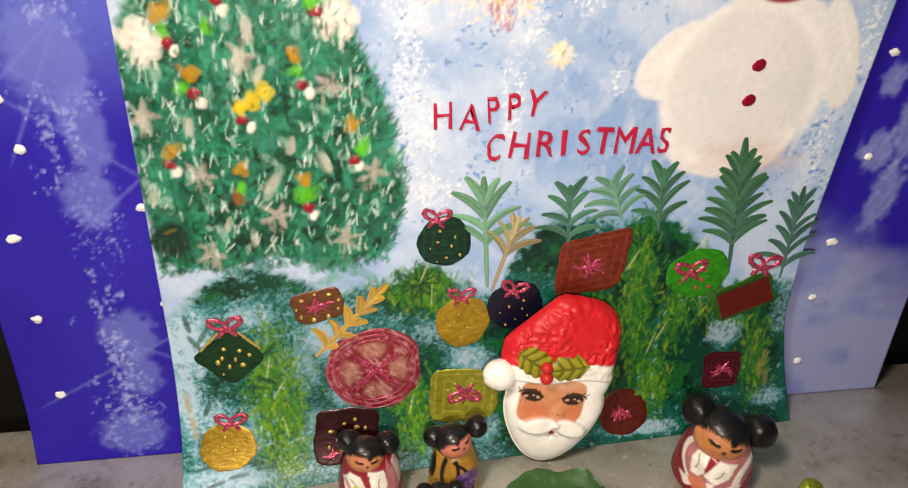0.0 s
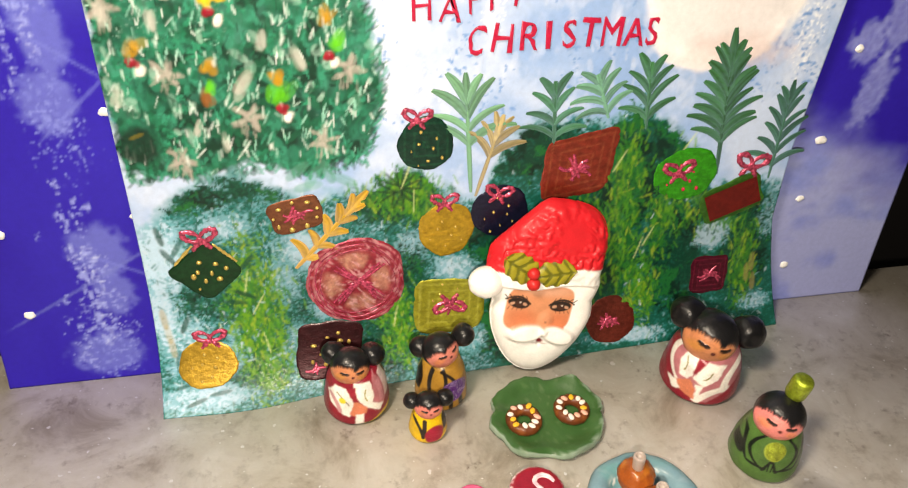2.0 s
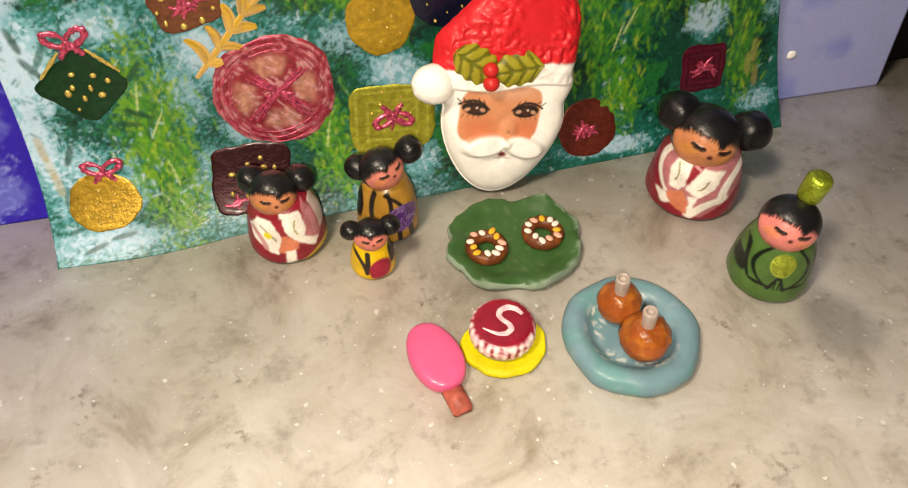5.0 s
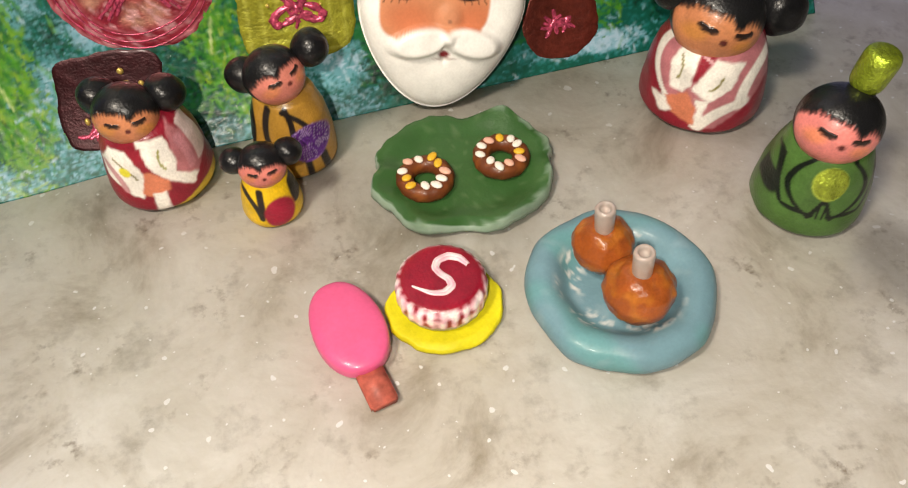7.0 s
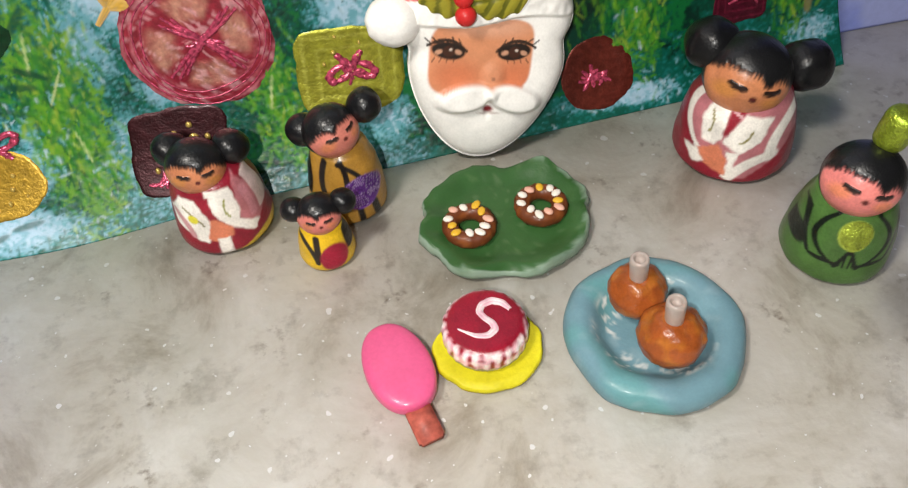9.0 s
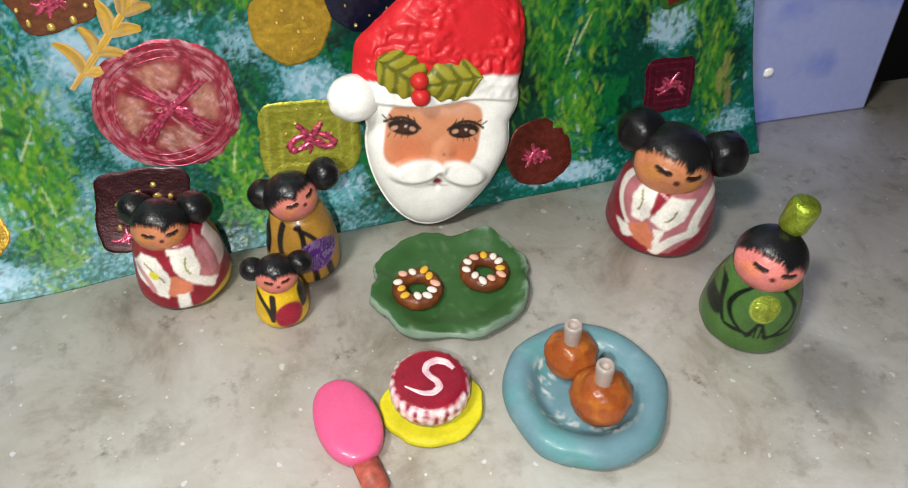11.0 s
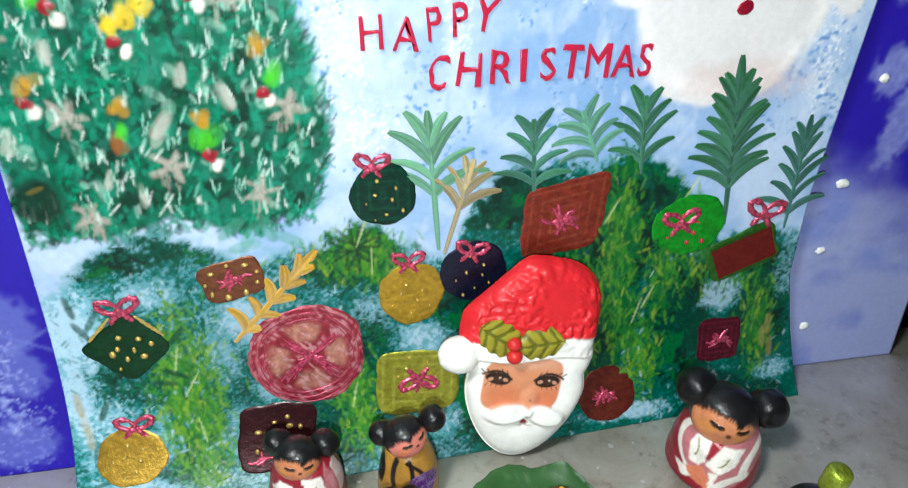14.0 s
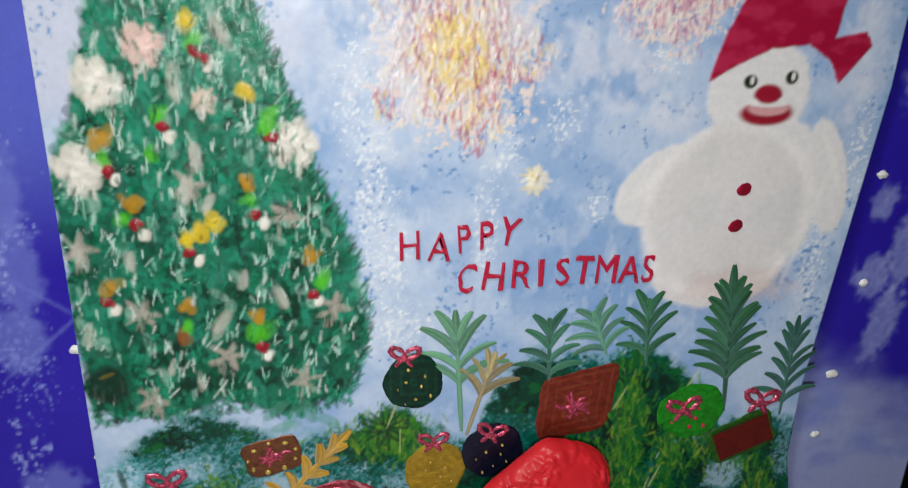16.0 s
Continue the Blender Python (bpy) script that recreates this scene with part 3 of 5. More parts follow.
# broad pale sky near the top, with the glare there painted in
for cx, cv, rx, rv in ((96, 228, 20, 14), (112, 214, 9, 8), (72, 238, 12, 14), (194, 226, 9, 24), (18, 236, 16, 22), (126, 206, 8, 7), (30, 206, 8, 14)):
    art.wash(art.blob(cx, cv, rx, rv, 0.8, 0, 1.2) * 0.6 * smooth_step(0.3, 0.6, grainy(X / 6, V / 8, 2)), tint(226, 228, 242), 0.04)

# snow figure: overlapping rounded forms of creamy paint with a crimson cap
SNOW = tint(234, 231, 232)
for cx, cv, rx, rv, turn in ((152, 168, 34, 34, 0), (156, 213, 19.5, 19, 0), (124, 180, 20, 12, 38), (158, 190, 26, 16, 0), (189, 181, 8.5, 23, 16), (150, 146, 27, 16, 0)):
    art.wash(art.blob(cx, cv, rx, rv, 0.07, turn, 0.10) * 0.97, SNOW)
    art.high += art.blob(cx, cv, rx, rv, 0.07, turn, 0.10) * (0.12 - art.high)
for cx, cv, rx, rv, turn in ((185, 163, 1.4, 24, -14), (124, 184, 14, 2.2, 38), (191, 186, 1.2, 14, 26)):
    art.wash(art.blob(cx, cv, rx, rv, 0.8, turn) * 0.55, tint(246, 244, 240), 0.1)
rimmed = art.blob(152, 168, 34, 34, 0.08) - art.blob(151, 169, 30.5, 31, 0.12)
art.wash(np.clip(rimmed, 0, 1) * 0.85 * smooth_step(0.25, 0.5, grainy(X / 8, V / 8, 3)), tint(250, 246, 247), 0.12)
art.wash(0.5 * art.blob(151, 169, 30.5, 31, 0.12) * (0.6 + 0.6 * grainy(X / 16, V / 16, 2)), tint(216, 212, 214))
art.wash(0.25 * art.blob(152, 170, 34, 34, 0.1) * smooth_step(0.45, 0.7, grainy(X / 14, V / 12, 2)), tint(206, 206, 204))
art.wash(0.55 * art.blob(160, 138, 22, 7, 0.6, 0, 0.8), tint(214, 190, 186))
# pale dry strokes leaning over the snow and grass near the large bauble
# laid on stronger, so that torch gloss is partly painted in
lean_rng = np.random.RandomState(77)
for _ in range(230):
    art.dab(lean_rng.uniform(-76, -14), lean_rng.uniform(14, 70), lean_rng.uniform(5, 14), lean_rng.uniform(0.8, 2.2), lean_rng.normal(122, 16), (tint(206, 226, 222), tint(160, 206, 150), tint(128, 190, 104))[lean_rng.randint(3)], 0.75, 0.75, 0.10)

rough = grainy(X / 2, V / 2, 5) - 0.5
cap = patch(X + rough, V + rough, [(136, 216.5), (140, 232), (146, 246), (150, 262), (186, 262), (183, 244), (181.5, 232), (193, 234), (196.5, 229.5), (190, 221), (186, 216), (181, 224), (172, 229.5), (158, 228), (146, 222.5)], 0.5, 0.0)
art.wash(cap, tint(160, 12, 56), 0.25)
art.wash(cap * 0.35 * smooth_step(0.45, 0.7, grainy(X / 7, V / 4, 9)), tint(206, 60, 104), 0.05)
for x, v, w, h, c in ((152, 216.8, 2.6, 2.4, tint(40, 44, 34)), (167.5, 218.2, 2.4, 2.4, tint(40, 44, 34)), (159.5, 212.3, 5.4, 3.6, tint(150, 22, 48)),
                      (160, 205.6, 10.2, 4.4, tint(150, 24, 46)), (160.5, 207.6, 8.0, 2.9, tint(214, 160, 164)), (160.5, 209.6, 8.6, 1.8, SNOW), (159.5, 211.8, 4.8, 2.6, tint(150, 22, 48))):
    art.wash(art.blob(x, v, w, h, 0.18), c, 0.12)
for x, v in ((152.6, 217.2), (168, 218.6)):
    art.wash(art.blob(x, v, 0.8, 1.5, 0.3), tint(225, 225, 220), 0.05)

# undergrowth: fine sponged teal and deep green over pale blue, with bright upright strokes
top = np.interp(X, (-80, -60, -40, -10, 10, 30, 45, 58, 66, 80, 95, 110, 125, 135, 150, 165, 200), (72, 92, 98, 84, 88, 96, 82, 78, 98, 114, 112, 108, 120, 108, 96, 76, 74))
low = smooth_step(-6, 6, top - V + 12 * (grainy(X / 4, V / 4, 3) - 0.5)) * (1 - inside)
art.wash(low * 0.85, tint(128, 182, 200), 0.0)
art.wash(low * 0.6 * smooth_step(0.42, 0.66, grainy(X / 14, V / 16, 4)), tint(74, 150, 156))


def area_of(places, edge=0.55, rag=0.9):
    """Soft union of (x, v, half width, half height, strength)."""
    m = np.zeros(X.shape)
    for cx, cv, rx, rv, k in places:
        m = np.maximum(m, k * art.blob(cx, cv, rx, rv, edge, 0, rag))
    return m


bare = 1 - area_of(((-74, 62, 9, 20, 0.95), (-76, 34, 5, 22, 0.9), (-16, 60, 8, 10, 0.85), (-10, 88, 9, 5, 0.7), (-8, 28, 7, 6, 0.6), (30, 58, 6, 7, 0.5), (48, 44, 11, 6, 0.65), (34, 100, 10, 7, 0.7), (168, 50, 9, 9, 0.95), (194, 56, 6, 14, 0.5), (-46, 74, 10, 5, 0.7), (56, 4, 8, 8, 0.6), (130, -6, 18, 5, 0.8), (196, 8, 9, 7, 0.6), (-62, -16, 22, 7, 0.7), (-68, 14, 10, 14, 0.6), (-20, 8, 9, 12, 0.6), (-26, 44, 6, 12, 0.5), (-48, 10, 5, 12, 0.5)))
art.sponge(low * (1 - bare), tint(176, 206, 228), 1.0, 0.95, 5, 0.03)
teal = low * (0.08 + 0.92 * bare) * (0.62 + 0.40 * grainy(X / 12, V / 14, 7)) * (0.8 + 0.3 * smooth_step(50, 90, X))
art.sponge(teal, tint(86, 158, 168), 1.1, 0.95, 1, 0.04)
art.sponge(teal, tint(28, 116, 112), 0.8, 0.95, 4, 0.05)
art.sponge(teal * 0.9, tint(8, 84, 70), 0.8, 0.92, 2, 0.05)
deep = area_of(((82, 100, 19, 14, 1), (64, 62, 11, 20, 1), (118, 84, 26, 28, 1), (112, 40, 22, 40, 1), (152, 40, 17, 36, 0.9), (140, 100, 11, 18, 1), (72, 10, 14, 22, 1), (24, 84, 19, 17, 0.95), (186, 40, 14, 34, 0.85), (30, 40, 8, 24, 0.7), (-62, 88, 20, 7, 0.8), (-38, 92, 26, 7, 0.75), (-56, 40, 22, 14, 0.55), (-22, 22, 14, 34, 0.5), (16, 6, 18, 22, 0.7), (100, 10, 26, 12, 0.8), (-40, -6, 14, 12, 0.6)), 0.5, 1.1) * low * (0.35 + 0.65 * bare)
art.wash(deep * 0.55, tint(8, 74, 58), 0.02)
art.sponge(deep, tint(8, 78, 58), 0.9, 1.05, 6, 0.06)
art.sponge(deep, tint(4, 56, 40), 0.8, 0.85, 8, 0.06)
art.sponge(deep * smooth_step(0.4, 0.6, grainy(X / 10, V / 12, 9)), tint(20, 100, 44), 0.8, 0.95, 3, 0.06)
art.sponge(deep * smooth_step(0.45, 0.65, grainy(X / 9, V / 9, 2)), tint(2, 34, 24), 0.9, 0.95, 5, 0.06)
# feathery yellow-green columns
for cx, cv, rx, rv, c in ((-37, 20, 12, 52, tint(100, 148, 44)), (24, 84, 13, 12, tint(48, 116, 34)), (22, 14, 7, 28, tint(76, 150, 30)), (124, 66, 8, 50, tint(26, 100, 34)), (142, 62, 6, 24, tint(32, 106, 36)), (136, 22, 7, 24, tint(62, 130, 30)), (187, 32, 6, 28, tint(52, 112, 38))):
    art.sponge(art.blob(cx, cv, rx, rv, 0.7, 4, 1.0) * 0.85, c, 0.9, 0.95, int(abs(cx)) % 9, 0.05)
YELLOWY = ((108, 160, 26), (74, 144, 32), (44, 118, 36), (156, 182, 56), (16, 82, 40))
for cx, cv, sx, sv, n in ((-38, 26, 7, 32, 900), (-34, -4, 6, 14, 120), (22, 16, 6, 22, 320), (25, 82, 12, 10, 330), (122, 68, 6, 42, 420), (142, 66, 6, 24, 200), (136, 22, 6, 20, 260), (187, 32, 5, 24, 220), (108, 44, 6, 24, 150), (-8, -2, 7, 12, 90), (160, 64, 9, 9, 90), (174, 56, 10, 8, 70), (100, 70, 8, 10, 80)):
    for _ in range(n):
        c = tint(*YELLOWY[rng.choice(5, p=(0.22, 0.28, 0.24, 0.08, 0.18))])
        art.dab(cx + rng.normal(0, sx * 0.8), cv + rng.normal(0, sv * 0.52), rng.uniform(2.5, 7), rng.uniform(0.6, 1.5), rng.normal(94, 22), c, 0.8, 0.65, 0.10)
# bristle marks all over
for _ in range(2600):
    x, v = rng.uniform(-79, 204), rng.uniform(-22, 116)
    i, j = min(int((v + 28) / 0.5), X.shape[0] - 1), min(int((x + 82) / 0.5), X.shape[1] - 1)
    if low[i, j] < 0.5:
        continue
    pal = ((6, 62, 44), (24, 108, 56), (14, 88, 80), (4, 40, 30)) if deep[i, j] > 0.4 else ((30, 112, 110), (140, 190, 206), (20, 92, 76), (200, 220, 236))
    art.dab(x, v, rng.uniform(1.5, 4.5), rng.uniform(0.5, 1.0), rng.normal(85, 35), tint(*pal[rng.randint(4)]), 0.75, 0.6, 0.08)
for k in range(0, 360, 24):
    art.dab(24 + 5 * math.cos(radians(k)), 86 + 5 * math.sin(radians(k)), 10, 1.2, k + rng.normal(0, 8), tint(8, 34, 22), 0.85, 0.4, 0.1)
for x, v, turn in ((-41, 46, 80), (-37, 34, 62), (27, 92, 70), (137, 52, 68), (133, 46, 75), (148, 98, 60), (30, 80, 88), (118, 92, 64), (-35, 12, 100), (21, 20, 80)):
    art.dab(x, v, 13, 0.8, turn, tint(206, 220, 150), 0.85, 0.4, 0.15)
for x, v, turn in ((-66, 66, 60), (-70, 62, 120), (-42, 40, -30), (-46, 36, -10), (-68, 26, 70), (-72, 8, 80), (-70, -8, 20), (-44, -10, 20), (-56, -14, 10), (-66, -18, 25), (-40, 56, 50), (-64, 38, 100), (-50, 28, -25), (-72, 72, 100)):
    art.dab(x, v, 10, 2.6, turn, tint(8, 66, 46), 0.85, 0.5, 0.1)
for x, v in ((-76, 30), (-75, 22), (-74, 14), (194, 20), (190, 26), (192, 32)):
    art.dab(x, v, 12, 3.0, 95, tint(170, 150, 90), 0.6, 0.6, 0.08)
for x, v, turn in ((-16, 97, 40), (-10, 94, 60), (-4, 96, 110), (2, 92, 150), (-12, 90, 10)):
    art.dab(x, v, 12, 4.5, turn, tint(84, 152, 128), 0.6, 0.5, 0.08)

# the undergrowth's glaze of thin deep green
art.wash(0.24 * low * smooth_step(-72, -30, X), tint(6, 52, 40))

painting = thing("painting", (0, 0, 0), "painted winter scene on white paper with a decorated tree", "painting")
sheet("paper", on_paper, -0.080, right_edge, lambda x: curl(x, 0)[1], 0.256, 0.42, 0.00052, art, painting, "acrylic paint on white paper")

# ---- raised paint on the front paper ----
FOIL = shader("glitter_acrylic", (1, 1, 1), 0.36, metal=0.5, attribute="pigment", spots=0.2, scale=420, fine=1500, bump=0.4, distance=0.0004, coat=0.2)
ROSE = shader("rose_glitter_paint", (0.45, 0.06, 0.12), 0.22, metal=0.4, spots=0.45, scale=900, bump=0.5, coat=0.3)
GILT = shader("gold_paint", (0.62, 0.45, 0.12), 0.3, metal=0.5, spots=0.2, scale=900, bump=0.3)
CRIMSON = shader("crimson_paint", (0.46, 0.012, 0.05), 0.32, spots=0.15, scale=500, bump=0.4, coat=0.2)


def bauble(name, cx, cv, rx, rv, colour, turn=0.0, square=2.0, scribble=None, skew=0.0, label="", metal=True):
    """A painted ornament as a low dome of thick paint; square: 2 is round, higher is boxier."""
    around, rings = 96, 26
    a = np.linspace(0, 2 * np.pi, around, endpoint=False)
    r = (np.abs(np.cos(a)) ** square + np.abs(np.sin(a)) ** square) ** (-1 / square)
    r = r * (1 + 0.025 * np.sin(3 * a + cx) + 0.018 * np.sin(7 * a + cv) + 0.006 * np.sin(17 * a + cx) + 0.004 * np.sin(29 * a + cv))
    q = np.linspace(0, 1.0, rings)
    P, Q = np.outer(q, r * np.cos(a)), np.outer(q, r * np.sin(a))
    bx, bv = rx * P + skew * rv * Q, rv * Q
    c, s = math.cos(radians(turn)), math.sin(radians(turn))
    x, v = cx + bx * c - bv * s, cv + bx * s + bv * c
    n = grainy(x / 1.6 + 90, v / 1.1 + 90, 4, 3)
    lift = 0.00030 + 0.00030 * (1 - np.broadcast_to(q[:, None], x.shape) ** 5) + 0.00022 * (n - 0.5)
    lift[-1] = -0.0001
    col = np.array(colour) * (0.7 + 0.6 * n)[..., None]
    if scribble is not None:
        col = scribble(P, Q, x, v, col)
    return make(name, on_paper(x * 0.001, v * 0.001, lift).reshape(-1, 3), grid_faces(rings, around, True), FOIL if metal else PAINT, painting, label, col.reshape(-1, 3))


def tube(name, lines, r, material, parent, label=""):
    """Ridges of squeezed paint along lines of (x, v) in millimetres, on the front paper."""
    for pts in lines:
        verts, faces = [], []
        p = np.array(pts, float)
        t = np.gradient(p, axis=0)
        t /= np.linalg.norm(t, axis=1)[:, None] + 1e-9
        for i, (x, v) in enumerate(p):
            w = r * (0.45 + 0.55 * math.sin(math.pi * min(max((i + 0.6) / len(p), 0.08), 0.92))) * (1 + 0.25 * math.sin(i * 2.3 + x))
            for k in np.linspace(0, math.pi, 6):
                verts.append(on_paper((x - t[i, 1] * w * math.cos(k)) * 0.001, (v + t[i, 0] * w * math.cos(k)) * 0.001, 0.0006 + 0.0007 * w * math.sin(k)))
        for i in range(len(p) - 1):
            for k in range(5):
                faces.append((i * 6 + k, (i + 1) * 6 + k, (i + 1) * 6 + k + 1, i * 6 + k + 1))
        make(name, np.array(verts), faces, material, parent, label)


def bow(x, v, s, parent, turn=0.0):
    """A two-looped bow with tails."""
    k = np.linspace(0, 2 * np.pi, 22)
    lines = []
    c, d = math.cos(radians(turn)), math.sin(radians(turn))
    for side in (-1, 1):
        px = side * s * (0.55 - 0.55 * np.cos(k)) * 0.95
        pv = s * (0.36 * np.sin(k) + 0.42 * (0.5 - 0.5 * np.cos(k)))
        lines.append((px, pv))
        q = np.linspace(0, 1, 9)
        lines.append((side * s * (0.1 + 0.5 * q ** 1.4), -s * 0.85 * q))
    q = np.linspace(-1, 1, 7)
    lines.append((0.12 * s * q, 0.10 * s * q))
    lines.append((0.03 * s * q, 0.3 * s * q - 0.15 * s))
    tube("bow_loop", [np.stack([x + a * c - b * d, v + a * d + b * c], -1) for a, b in lines], 0.19 * s, ROSE, parent, "rose glitter bow stroke")


def scrawl(x, v, s, parent, seed):
    g = np.random.RandomState(seed)
    lines = []
    for _ in range(6):
        k, m = g.uniform(0, 2 * np.pi), g.uniform(0.5, 1.0) * s
        q = np.linspace(-1, 1, 8)
        lines.append(np.stack([x + m * q * math.cos(k) + g.normal(0, 0.25) * s, v + m * q * math.sin(k) * 0.8 + 0.15 * s * np.sin(q * 3 + k)], -1))
    tube("bow_stroke", lines, 0.13 * s, ROSE, parent, "scrawled rose glitter bow")


def beads(parent, places, r=0.8, material=None):
    for x, v in places:
        b, f = ball((0, 0, 0), (r * 0.001, 0.0007, r * 0.0011), 10, 7)
        b = b * (0.75 + 0.5 * (abs(math.sin(x * 7 + v * 3)))) * np.array((1 + 0.3 * math.sin(v * 5), 1, 1 + 0.3 * math.cos(x * 5)))
        o = make("paint_dot", b, f, material or GILT, parent)
        o.matrix_basis = Matrix.Translation(Vector(on_paper(x * 0.001, v * 0.001, 0.0007)))


def scatter(cx, cv, rx, rv, n, seed):
    g = np.random.RandomState(seed)
    return [(cx + rx * 0.75 * math.cos(i * 2.4) * math.sqrt((i + 0.5) / n) + g.normal(0, 0.5), cv + rv * 0.75 * math.sin(i * 2.4) * math.sqrt((i + 0.5) / n) + g.normal(0, 0.5)) for i in range(n)]


def rim_lines(light, freq=5.0, mix=0.55):
    """Brushed outlines that follow the shape inwards."""
    def run(P, Q, x, v, col):
        d = np.maximum(np.abs(P), np.abs(Q))
        m = smooth_step(0.55, 0.9, np.sin(d * freq * 2 * np.pi)) * mix * grainy(x / 0.8, v / 0.8, 1, 2)
        return col * (1 - m[..., None]) + np.array(light) * m[..., None]
    return run


def wheel(P, Q, x, v, col):
    """Four faint rosy petals, brushed rings and glitter streaks with their glints painted in."""
    d, k = np.hypot(P, Q), np.arctan2(Q, P)
    m = smooth_step(0.35, 0.75, np.abs(np.cos(2 * (k - 0.06)))) * smooth_step(0.24, 0.40, d) * (1 - smooth_step(0.60, 0.74, d)) * (0.20 + 0.8 * grainy(x / 1.2, v / 2.0, 2, 2))
    col = col * (1 - m[..., None]) + tint(214, 160, 136) * m[..., None]
    glint = smooth_step(0.58, 0.72, grainy(x * 0.7 + v * 0.7 + 60, (v - x) * 0.22 + 80, 5, 2)) * 0.5
    col = col * (1 - glint[..., None]) + tint(240, 186, 192) * glint[..., None]
    ring = smooth_step(0.3, 0.9, np.sin(d * 52 + 2 * grainy(x / 4, v / 4, 3))) * smooth_step(0.62, 0.85, d) * 0.9 * grainy(x / 0.9, v / 0.9, 6, 2)
    return col * (1 - ring[..., None]) + tint(226, 144, 156) * ring[..., None]


b = bauble("bauble", 35, 105.5, 11.4, 12.0, tint(10, 52, 40), scribble=rim_lines(tint(30, 100, 70), 3), label="dark green round bauble")
bow(31.5, 117, 5.2, b, -4), beads(b, scatter(35, 104, 11, 11, 8, 1), 0.5)
b = bauble("bauble", 44, 64.5, 12.2, 13.6, tint(170, 138, 38), label="ochre round bauble")
bow(43, 78.5, 5.2, b), beads(b, scatter(44, 62, 11, 11, 7, 2), 0.4)
b = bauble("bauble", 67, 71.5, 12.8, 13.0, tint(22, 24, 48), label="navy round bauble")
bow(66, 80.5, 5.4, b, -12), beads(b, scatter(67, 70, 12, 12, 8, 3), 0.4)
b = bauble("gift_box", 100, 91, 16.2, 14.8, tint(130, 48, 34), 10, 7, rim_lines(tint(172, 96, 62), 4), 0.24, "brown-red square gift with brushed outlines")
scrawl(99, 90, 8, b, 4)
b = bauble("bauble", 149.5, 83, 15.2, 13.0, tint(52, 160, 34), scribble=rim_lines(tint(40, 130, 30), 3), label="bright green round bauble")
bow(146, 85, 6.4, b, 6), beads(b, scatter(149, 80, 13, 11, 7, 5), 0.6, CRIMSON)
b = bauble("gift_box", 174.5, 68.5, 15.0, 9.6, tint(60, 110, 40), 22, 6, label="dark red gift edged in green")
bow(180, 86, 7.0, b, -8)
x, v = np.meshgrid(np.linspace(-1, 1, 12), np.linspace(-1, 1, 8))
c, s = math.cos(radians(22)), math.sin(radians(22))
x, v = 174.5 + 12.4 * x * c - 7.0 * v * s, 69.1 + 12.4 * x * s + 7.0 * v * c
make("gift_front", on_paper(x * 0.001, v * 0.001, 0.0015).reshape(-1, 3), grid_faces(8, 12), FOIL, b, colours=np.outer(0.8 + 0.4 * grainy(x / 2, v / 2, 2).ravel(), tint(112, 28, 22)))
b = bauble("gift_box", 170.5, 26.5, 9.6, 11.2, tint(84, 16, 38), 0, 6, rim_lines(tint(150, 40, 70), 4, 0.6), label="dark maroon square gift")
scrawl(170.5, 26.5, 6.5, b, 6)
b = bauble("gift_box", -18, 77.3, 10.8, 7.9, tint(112, 66, 42), 13, 5, label="brown oblong gift with gold dots")
scrawl(-18, 77.5, 5.8, b, 7), beads(b, [(-18 + 9 * math.cos(k), 77.3 + 6.4 * math.sin(k) + 1.2 * math.cos(k)) for k in np.arange(0.3, 6.3, 0.7)], 0.85)
b = bauble("gift_box", -56, 53.5, 11.6, 11.4, tint(12, 56, 28), 42, 7, label="dark green diamond gift with gold dots")
bow(-56.5, 70, 6.2, b, 4), beads(b, scatter(-56, 52, 11, 11, 9, 8), 1.0)
tube("ribbon", [np.stack([np.linspace(-52, -43.5, 12), np.linspace(67, 57.5, 12)], -1), np.stack([np.linspace(-60, -68, 10), np.linspace(67, 58, 10)], -1)], 0.7, GILT, b, "gold painted ribbon")
b = bauble("bauble", 5, 41.5, 21.2, 22.4, tint(146, 40, 56), 0, 2.3, wheel, label="large crimson glitter bauble with four petals")
scrawl(6, 41, 5, b, 9)
k = np.linspace(0, 2 * np.pi, 70)
tube("painted_ring", [np.stack([5 + 21.2 * d * np.cos(k) * (1 + 0.03 * np.sin(3 * k + j)), 41.5 + 22.4 * d * np.sin(k) * (1 + 0.03 * np.cos(4 * k + j))], -1) for j, d in enumerate((0.94, 0.85, 0.76))], 0.26, ROSE, b, "rose glitter ring")
tube("ribbon", [np.stack([6 + d * np.linspace(-15, 15, 16) * math.cos(k), 41 + d * np.linspace(-15, 15, 16) * math.sin(k) + np.sin(np.linspace(0, 5, 16))], -1) for k, d in ((0.72, 1.0), (0.86, 0.95), (2.30, 0.95), (2.46, 0.9), (0.95, 0.8), (2.18, 0.8))], 0.8, ROSE, b, "rose glitter cross")
b = bauble("gift_box", 45.0, 22.6, 16.4, 15.6, tint(152, 150, 48), -4, 4.5, rim_lines(tint(206, 204, 96), 4, 0.6), label="olive gold square gift")
bow(45.4, 24, 6.6, b, 180), scrawl(45.4, 22, 5, b, 10), beads(b, scatter(45, 28, 13, 11, 8, 10), 0.45)
b = bauble("bauble", 122, 4.6, 12.4, 15.0, tint(104, 44, 34), label="brown round bauble")
scrawl(121, 4, 6.5, b, 11)
